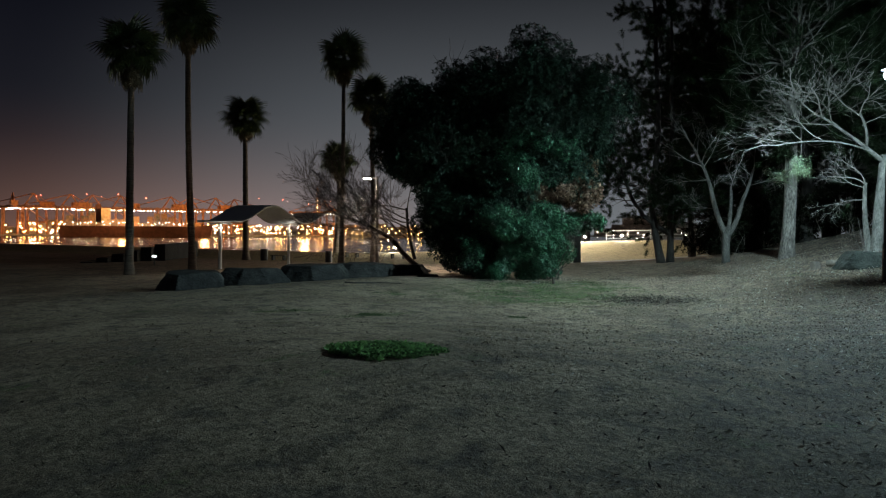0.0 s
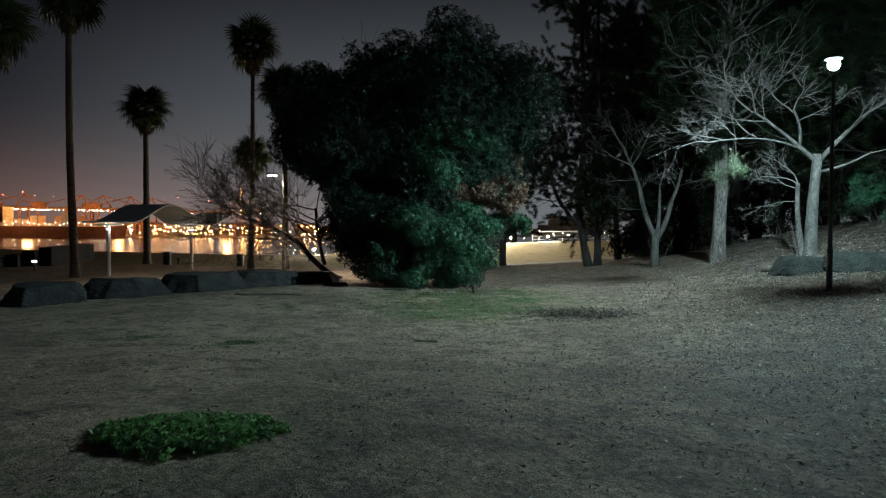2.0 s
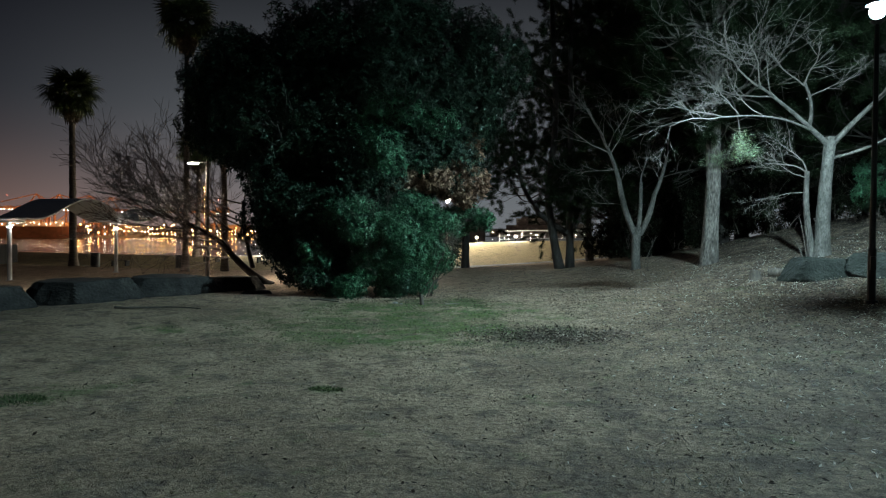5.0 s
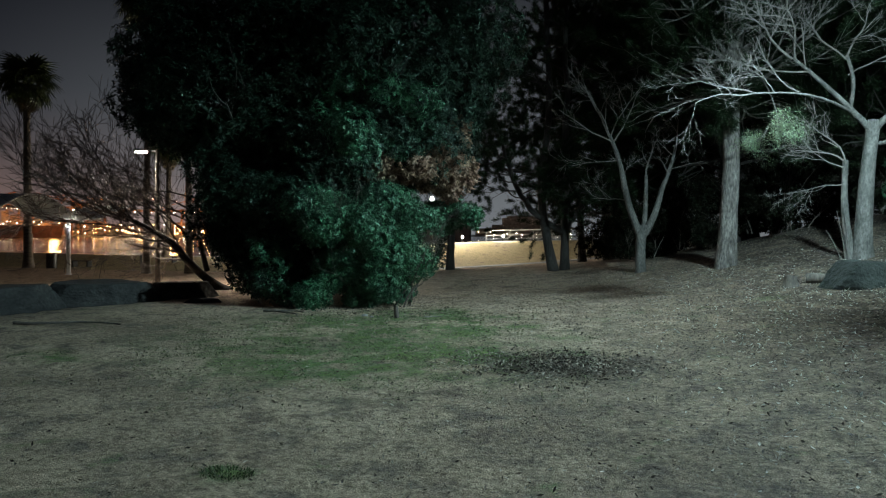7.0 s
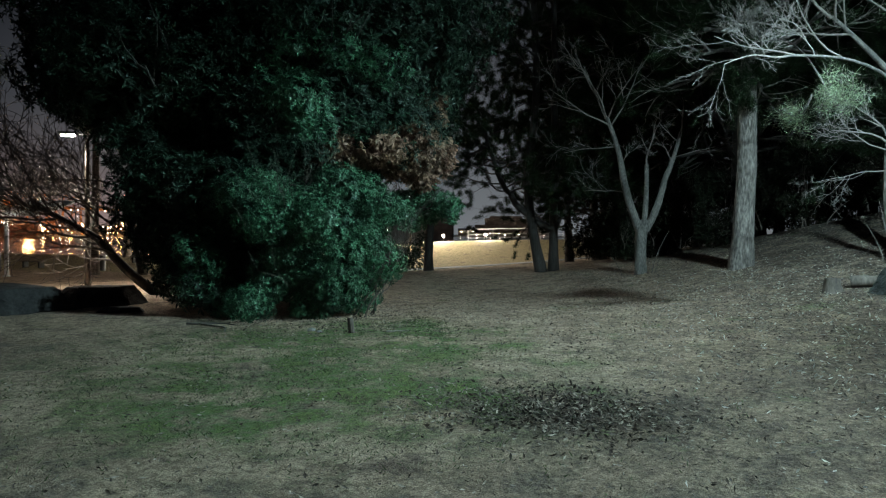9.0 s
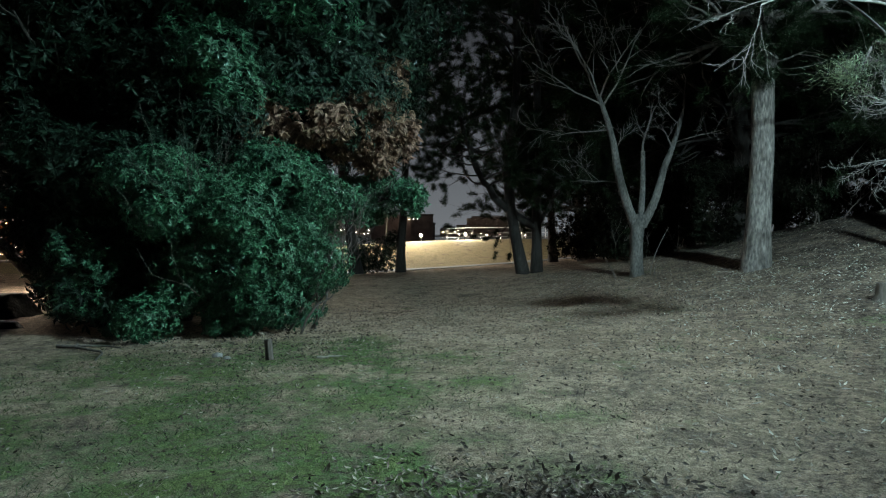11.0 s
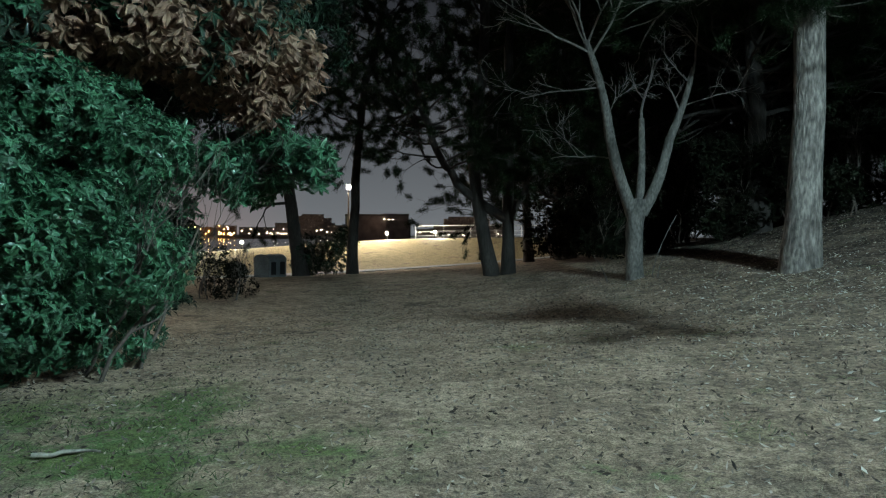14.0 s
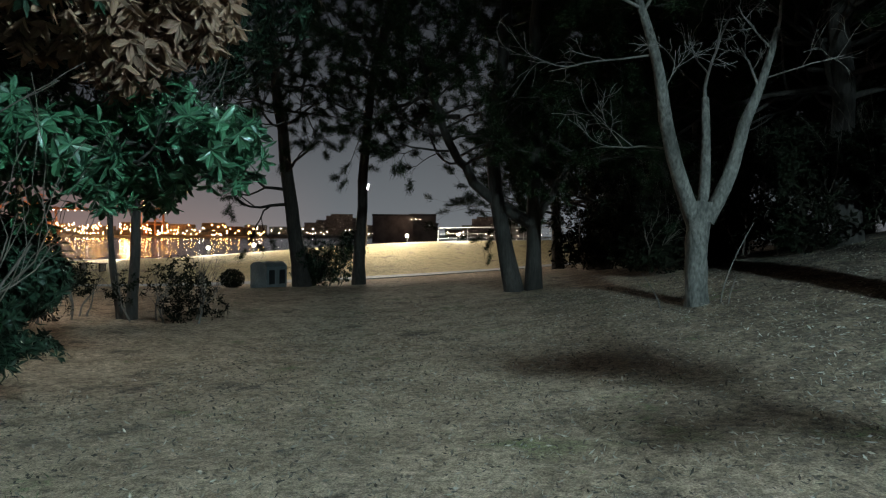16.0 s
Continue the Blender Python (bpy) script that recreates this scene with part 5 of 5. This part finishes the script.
def railing():
    pts = inland(1.0, np.arange(-19.5, 6, 2.0))
    t = thing("railing", pts[0][0], pts[0][1], "pale steel railing along the promenade", "railing", z=0)
    x0, y0 = pts[0]
    for i, (x, y) in enumerate(pts):
        z = float(gz(*inland(2.0, (x,))[0]))
        part("post", rod(bmesh.new(), (x - x0, y - y0, z - 0.6), (x - x0, y - y0, z + 1.1), 0.028, 0.028, 8), M_white_steel, t)
        if i:
            for h, r in ((1.08, 0.032), (0.6, 0.014), (0.25, 0.014)):
                part("rail", rod(bmesh.new(), (*last, lz + h), (x - x0, y - y0, z + h), r, r, 8), M_white_steel, t)
        last, lz = (x - x0, y - y0), z
    return t


railing()


# ---- far harbour ----
def at_bearing(deg, far):
    a = radians(deg)
    return -far * math.sin(a), far * math.cos(a)


def quay():
    bm = bmesh.new()
    v = [(*at_bearing(b, r), z) for z in (-5.5, -2.9) for b, r in ((80, 640), (60, 610), (45, 600), (30, 640), (20, 720), (20, 1100), (45, 1000), (80, 1000))]
    vs = [bm.verts.new(p) for p in v]
    bm.faces.new(vs[8:])
    for i in range(8):
        bm.faces.new((vs[i], vs[(i + 1) % 8], vs[8 + (i + 1) % 8], vs[8 + i]))
    bmesh.ops.recalc_face_normals(bm, faces=bm.faces)
    return tagged(part("quay", bm, M_concrete), "long concrete container quay across the water", "quay", kind="structure")


quay()


def bulbs(name, places, radius, mat, label):
    """Many small glowing lamps too far off to tell apart."""
    o = np.array([(1, 0, 0), (-1, 0, 0), (0, 1, 0), (0, -1, 0), (0, 0, 1), (0, 0, -1)], float)
    tri = np.array([(0, 2, 4), (2, 1, 4), (1, 3, 4), (3, 0, 4), (2, 0, 5), (1, 2, 5), (3, 1, 5), (0, 3, 5)])
    p = np.array(places, float)
    r = np.broadcast_to(radius, len(p))
    v = (p[:, None] + o[None] * r[:, None, None]).reshape(-1, 3)
    f = (np.arange(len(p))[:, None, None] * 6 + tri[None]).reshape(-1, 3)
    return tagged(new(name, mesh_data(name, v, f, mat)), label, "harbour lights", kind="stuff")


def crane_parts():
    """Meshes of a quay crane, its boom along x."""
    legs = []
    for sx in (-8, 8):
        for sy in (-7, 7):
            legs.append(rod(bmesh.new(), (sx, sy, 0), (sx * 0.9, sy * 0.9, 22), 0.9, 0.9, 4))
    boom = box(bmesh.new(), 64, 2.4, 1.8, (14, 0, 21))
    for s in range(-4, 12):
        rod(boom, (s * 4 - 1, 0, 23.5 if s % 2 else 22), (s * 4 + 3, 0, 22 if s % 2 else 23.5), 0.3, 0.3, 4)
    apex = rod(bmesh.new(), (-8, 0, 22), (-1, 0, 33), 0.7, 0.5, 4)
    rod(apex, (7, 0, 22), (-1, 0, 33), 0.7, 0.5, 4)
    stay = rod(bmesh.new(), (-1, 0, 33), (38, 0, 23), 0.35, 0.35, 4)
    rod(stay, (-1, 0, 33), (-17, 0, 23), 0.35, 0.35, 4)
    house = box(bmesh.new(), 9, 4.5, 3.5, (-12, 0, 22.8))
    brace = rod(bmesh.new(), (-8, -7, 10), (8, -7, 10), 0.7, 0.7, 4)
    rod(brace, (-8, -7, 10), (7, -6.5, 21), 0.4, 0.4, 4)
    return legs, boom, apex, stay, house, brace


def cranes():
    legs, boom, apex, stay, house, brace = crane_parts()
    lights = []
    x, y = at_bearing(62.2, 625)
    one = thing("quay_crane", x, y, "orange-lit red quay crane over the container ship", "crane", "harbour cranes", z=-2.9, turn=62 + 95)
    for leg in legs:
        part("leg", leg, M_crane, one)
    for name, bm in (("boom", boom), ("apex_frame", apex), ("stay", stay), ("machine_house", house), ("cross_brace", brace)):
        part(name, bm, M_crane, one)
    spots = [(61.0, 625, 150), (58.6, 622, 160), (57.0, 624, 20), (55.2, 622, 150), (51.6, 618, 155), (50.0, 618, 25), (48.2, 620, 150), (46.6, 640, 30), (39.4, 640, 150)]
    for b, r, tn in spots:
        x, y = at_bearing(b, r)
        copy_thing(one, pose(x, y, -2.9, 0, 0, b + tn))
    for b, r, tn in [(62.2, 625, 95)] + spots:
        m = pose(*at_bearing(b, r), -2.9, 0, 0, b + tn)
        for s in range(-16, 44, 6):
            lights.append(m @ Vector((s, -1.5, 20.7)))
            lights.append(m @ Vector((s + 2, 1.5, 20.7)))
    return lights


crane_lights = cranes()
bulbs("crane_lights", crane_lights, 0.36, M_port_white, "rows of lamps under the crane booms")


def ship():
    a, b = Vector(at_bearing(59.2, 588)), Vector(at_bearing(48.6, 585))
    mid, d = (a + b) / 2, b - a
    t = thing("container_ship", mid.x, mid.y, "long dark red container ship moored at the quay", "ship", z=-4.2, turn=math.degrees(math.atan2(d.y, d.x)))
    half = d.length / 2
    v, f = [], []
    st = np.linspace(-1, 1, 17)
    for s in st:
        w = 8 * (1 - max(0, (s - 0.75) / 0.25) ** 2)
        for yy, zz in ((-w, 8.4 + 1.5 * max(0, s - 0.8) * 5), (-w * 0.8, -1.5), (w * 0.8, -1.5), (w, 8.4 + 1.5 * max(0, s - 0.8) * 5)):
            v.append((half * s + (2.5 if s > 0.95 and zz > 0 else 0), yy, zz))
    for i in range(16):
        for k in range(4):
            f.append((4 * i + k, 4 * i + (k + 1) % 4, 4 * i + 4 + (k + 1) % 4, 4 * i + 4 + k))
    f += [(0, 1, 2, 3), (64, 67, 66, 65)]
    child("hull", mesh_data("hull", v, f, M_hull), t, "dark red hull")
    rng = np.random.default_rng(150)
    k = -0.88
    while k < 0.85:
        h = 2.6 * int(rng.integers(1, 5))
        if not -0.48 < k < -0.36:
            part("container", box(bmesh.new(), half * 0.085, 13, h, (half * k, 0, 8.4)), M_box, t)
        k += 0.095
    bridge = part("bridge", box(bmesh.new(), 6, 14, 14, (-half * 0.42, 0, 8.4)), M_port_wall, t)
    part("funnel", box(bmesh.new(), 4, 4, 17, (-half * 0.52, 0, 8.4)), M_hull, t)
    m = t.matrix_basis
    return [m @ Vector((half * s, -7.5, 9.2 + 2.5 * rng.random())) for s in np.linspace(-0.95, 0.8, 34) + 0.02 * rng.normal(size=34)]


bulbs("ship_lights", ship(), 0.35, M_port_white, "deck lamps along the ship")


def yard():
    rng = np.random.default_rng(160)
    for k in range(34):
        b = 66 - 34 * k / 33 + 0.4 * rng.normal()
        r = 660 + 90 * rng.random()
        x, y = at_bearing(b, r)
        ob = part("container_block", box(bmesh.new(), 14 + 16 * rng.random(), 12, 4 + 9 * rng.random(), bevel=0.2), M_box if k % 3 else M_port_wall)
        ob.matrix_basis = pose(x, y, -2.9, 0, 0, b)
        tagged(ob, "stacked shipping containers on the quay", "containers", "container blocks")
    sod, white, red = [], [], []
    for k in range(300):
        b = 67 - 36 * rng.random()
        r = 612 + 60 * rng.random()
        (sod if rng.random() < 0.72 else white).append((*at_bearing(b, r), -1.5 + 9 * rng.random() ** 1.5))
    for k in range(60):
        b = 46.5 - 9 * rng.random()
        (sod if rng.random() < 0.6 else white).append((*at_bearing(b, 608 + 30 * rng.random()), -1 + 8 * rng.random()))
    for k in range(9):
        sod.append((*at_bearing(39.9, 640), 14 + 3.3 * k))
    for k in range(14):
        red.append((*at_bearing(64 - 26 * rng.random(), 630), 26 + 6 * rng.random()))
    bulbs("quay_lights", sod, 0.50 + 0.35 * rng.random(len(sod)), M_sodium, "orange sodium lamps over the quay")
    bulbs("quay_lights", white, 0.4 + 0.3 * rng.random(len(white)), M_port_white, "white lamps over the quay")
    bulbs("warning_lights", red, 0.4, M_red_lamp, "red warning lamps on the cranes")
    t = thing("lattice_mast", *at_bearing(39.9, 642), "slim lattice mast strung with lamps", "mast", z=-2.9)
    for sx, sy in ((-1, -1), (1, -1), (1, 1), (-1, 1)):
        part("leg", rod(bmesh.new(), (sx * 2, sy * 2, 0), (sx * 0.6, sy * 0.6, 46), 0.3, 0.2, 4), M_crane, t)


yard()
# Added unseen lights above the water, brightening hull and cranes.
for b in (61, 55, 49, 41):
    lamp_light("harbour_fill_light", (*at_bearing(b, 566), 22), PORT_W, (1.0, 0.45, 0.13), 2.0)


# ---- far town ----
def tower(b, far, w, h, lit, rng, base=-3.0, label="distant tower block with lit windows"):
    x, y = at_bearing(b, far)
    t = thing("tower_block", x, y, label, "building", "distant town", z=base, turn=b)
    part("wall", box(bmesh.new(), w, w * 0.6, h), M_tower, t)
    part("roof", box(bmesh.new(), w * 1.02, w * 0.62, 0.8, (0, 0, h)), M_concrete, t)
    wins = []
    nx, nz = max(2, int(w / 5)), max(2, int(h / 4))
    for i in range(nx):
        for j in range(nz):
            if rng.random() < lit:
                wins.append((-w / 2 + (i + 0.5) * w / nx, -w * 0.3 - 0.15, (j + 0.5) * h / nz))
    if wins:
        bm = bmesh.new()
        for p in wins:
            box(bm, 1.5, 0.2, 1.2, p)
        o = part("windows", bm, M_window_glow, t, "lit windows")
        o["kind"] = "stuff"
    return t


town = np.random.default_rng(170)
for b, w, h in ((26.4, 34, 52), (25.7, 26, 64), (25.0, 40, 70), (24.4, 44, 62), (23.8, 30, 44), (27.3, 34, 40), (22.9, 40, 34), (14.2, 30, 38), (13.4, 26, 60), (12.2, 60, 66), (11.2, 50, 58), (10.0, 44, 36), (28.4, 40, 26), (15.4, 40, 24), (9.0, 40, 44), (30.0, 44, 26), (32.0, 40, 30)):
    tower(b, 1250 + 120 * town.random(), w, h * 0.55, 0.16, town)
for b, far, w, h in ((20.2, 320, 18, 12), (18.7, 330, 24, 8.5), (17.8, 325, 12, 12.5)):
    tower(b, far, w, h, 0.0, town, label="unlit low building beyond the promenade")


# Added fill light in mid-air, brightens the low building's dark wall.
lamp_light("wall_fill_light", (*at_bearing(19.4, 308), 6.5), 130, (1.0, 0.66, 0.48), 0.4)
bulbs("wall_lights", [(*at_bearing(18.0 + 0.35 * k, 314), 7.6) for k in range(3)], 0.14, M_port_white, "lamps along a low roof edge")


def far_shore():
    bm = bmesh.new()
    v = [(*at_bearing(b, r), z) for z in (-5.5, -3.0) for b, r in ((36, 900), (25, 1150), (5, 1150), (5, 1500), (36, 1500))]
    vs = [bm.verts.new(p) for p in v]
    bm.faces.new(vs[5:])
    for i in range(5):
        bm.faces.new((vs[i], vs[(i + 1) % 5], vs[5 + (i + 1) % 5], vs[5 + i]))
    bmesh.ops.recalc_face_normals(bm, faces=bm.faces)
    return tagged(part("far_shore", bm, M_concrete), "far shore of the bay under the town", "shore", kind="structure")


far_shore()
bulbs("shore_lights", [(*at_bearing(36 - 28 * town.random(), 1140), -1 + 10 * town.random() ** 2) for k in range(60)], 0.9, M_port_white, "lamps along the far shore")


# ---- small ground cover ----
def scatter_leaves(n, xs, ys, weight, seed, size, mat, name, label, slim=0.45):
    rng = np.random.default_rng(seed)
    x, y = xs[0] + (xs[1] - xs[0]) * rng.random(n), ys[0] + (ys[1] - ys[0]) * rng.random(n)
    keep = rng.random(n) < weight(x, y)
    x, y = x[keep], y[keep]
    m = len(x)
    p = np.stack([x, y, gz(x, y) + 0.012 + 0.015 * rng.random(m)], -1)
    way = rng.normal(size=(m, 3)) * np.array([1, 1, 0.28])
    nor = np.array([0, 0, 1.0]) + 0.45 * rng.normal(size=(m, 3))
    me = leaf_mesh(name, p, way, nor, size * (0.6 + 0.8 * rng.random(m)), size * slim * (0.7 + 0.6 * rng.random(m)), mat, -0.2)
    return tagged(new(name, me), label, "leaf litter", kind="stuff")


M_litter = leaf_material("fallen_leaf", (0.38, 0.33, 0.27), (0.17, 0.13, 0.10), 0.8, 0.1, 0.9)
M_litter_dark = leaf_material("dark_fallen_leaf", (0.13, 0.098, 0.074), (0.075, 0.058, 0.045), 0.85, 0.05, 0.5)
M_grass_dry = leaf_material("dry_grass", (0.33, 0.28, 0.20), (0.24, 0.195, 0.14), 0.85, 0.2, 0.5, 0.5)
M_grass_green = leaf_material("green_grass", (0.10, 0.15, 0.056), (0.08, 0.105, 0.045), 0.6, 0.25, 0.6)
M_clover = leaf_material("clover_leaf", (0.20, 0.38, 0.13), (0.12, 0.23, 0.075), 0.5, 0.45, 0.7)
right_side = lambda x, y: np.clip(0.04 + 0.22 / (1 + np.exp(-(y - 15) / 1.5)) + 0.35 / (1 + np.exp(-(y - 21) / 1.2)) + 1.0 / (1 + np.exp(-(x + 0.6 + 0.12 * (y - 16)) / 1.5)), 0, 1)
scatter_leaves(80000, (-10, 10), (3, 36), right_side, 181, 0.052, M_litter, "fallen_leaves", "pale dry leaves scattered over the lawn", 0.32)
scatter_leaves(60000, (-10, 9), (3, 36), right_side, 182, 0.044, M_litter_dark, "fallen_leaves", "dark fallen leaves over the lawn")
M_flake = leaf_material("bleached_leaf", (0.62, 0.58, 0.52), (0.45, 0.41, 0.36), 0.8, 0.1, 0.5)
scatter_leaves(11000, (-3, 9), (6, 31), lambda x, y: 1 / (1 + np.exp(-(x + 1.2 + 0.12 * (y - 16)) / 0.9)), 188, 0.062, M_flake, "fallen_leaves", "bleached curled leaves in the dark litter", 0.34)
scatter_leaves(6500, (-5.6, -2.2), (16.6, 19.4), lambda x, y: np.exp(-((x + 3.9) / 0.95) ** 2 - ((y - 18.0) / 0.62) ** 2), 183, 0.06, M_litter_dark, "fallen_leaves", "heap of dark leaves on the lawn")
scatter_leaves(5200, (-5.6, -2.2), (16.6, 19.4), lambda x, y: np.exp(-((x + 3.9) / 1.0) ** 2 - ((y - 18.0) / 0.65) ** 2), 187, 0.06, M_litter, "fallen_leaves", "pale curled leaves on the leaf heap")
scatter_leaves(900, (-11, -7), (21.5, 24), lambda x, y: 0.6 + 0 * x, 184, 0.06, M_litter_dark, "fallen_leaves", "dry leaves under the shrub")


def blades(n, xs, ys, weight, seed, height, width, mat, name, label):
    rng = np.random.default_rng(seed)
    x, y = xs[0] + (xs[1] - xs[0]) * rng.random(n), ys[0] + (ys[1] - ys[0]) * rng.random(n)
    keep = rng.random(n) < weight(x, y)
    x, y = x[keep], y[keep]
    m = len(x)
    p = np.stack([x, y, gz(x, y) - 0.004], -1)
    a = rng.random(m) * 6.283
    lean = 0.5 + 1.0 * rng.random(m)
    way = np.stack([np.cos(a) * lean, np.sin(a) * lean, np.ones(m)], -1)
    me = needle_mesh(name, p, way, height * (0.5 + rng.random(m)), width, mat, rng)
    return tagged(new(name, me), label, "grass", kind="stuff")


lawn = lambda x, y: np.clip(1.15 - np.abs(x + 0.23 * y) / 7.0, 0, 1) * (0.55 + 0.45 * np.sin(x * 1.7 + 2 * np.sin(y * 0.9)) * np.sin(y * 1.3 + x * 0.5))
blades(260000, (-11, 5), (0.5, 30), lawn, 191, 0.035, 0.006, M_grass_dry, "dry_grass", "short dry winter turf")
green_at = lambda x, y: np.clip(1.1 * green_mask(x, y), 0, 1) * np.clip(0.55 + 0.6 * np.sin(2.1 * x + 1.3 * np.sin(1.7 * y)) * np.sin(1.9 * y + x), 0.1, 1)
blades(125000, (-13, -2), (8, 25), green_at, 192, 0.05, 0.009, M_grass_green, "green_grass", "thin green grass growing through the turf")


def clover():
    rng = np.random.default_rng(195)
    n = 2200
    a = rng.random(n) * 6.283
    r = np.sqrt(rng.random(n)) * (0.92 + 0.12 * np.sin(3 * a) + 0.08 * np.sin(7 * a + 1) + 0.10 * rng.normal(size=n))
    x, y = CLOVER[0] + 0.58 * r * np.cos(a) - 0.20 * r * np.sin(a), CLOVER[1] + 0.40 * r * np.sin(a) + 0.30 * r * np.cos(a)
    p = np.stack([x, y, gz(x, y) + 0.006 + 0.045 * np.clip(1.1 - r * r, 0, 1) * rng.random(n)], -1)
    up = np.tile((0, 0, 1.0), (n, 1)) + 0.3 * rng.normal(size=(n, 3))
    me = leaf_mesh("clover_patch", *whorls(p, up, rng, 4, 0.05, 0.034, 0.3, 0.8), M_clover)
    return tagged(new("clover_patch", me), "round patch of low green clover in dry turf", "clover", kind="stuff")


clover()


def grass_tuft(x, y, r, n, mat, label, seed):
    rng = np.random.default_rng(seed)
    a, q = rng.random(n) * 6.283, r * np.sqrt(rng.random(n))
    px, py = x + 1.4 * q * np.cos(a), y + q * np.sin(a)
    p = np.stack([px, py, gz(px, py) + 0.005], -1)
    way = np.stack([np.cos(a) * 0.7, np.sin(a) * 0.7, np.ones(n)], -1) + 0.4 * rng.normal(size=(n, 3))
    me = leaf_mesh("grass_tuft", p, way, rng.normal(size=(n, 3)), 0.042 * (0.5 + 0.8 * rng.random(n)), 0.009, mat)
    return tagged(new("grass_tuft", me), label, "grass tuft", "grass tufts", kind="stuff")


for k, (tx, ty, tr) in enumerate(((-5.55, 13.3, 0.15), (-8.1, 11.4, 0.2))):
    grass_tuft(tx, ty, tr, int(2200 * tr), M_grass_green, "small dark green tuft in the dry turf", 200 + k)
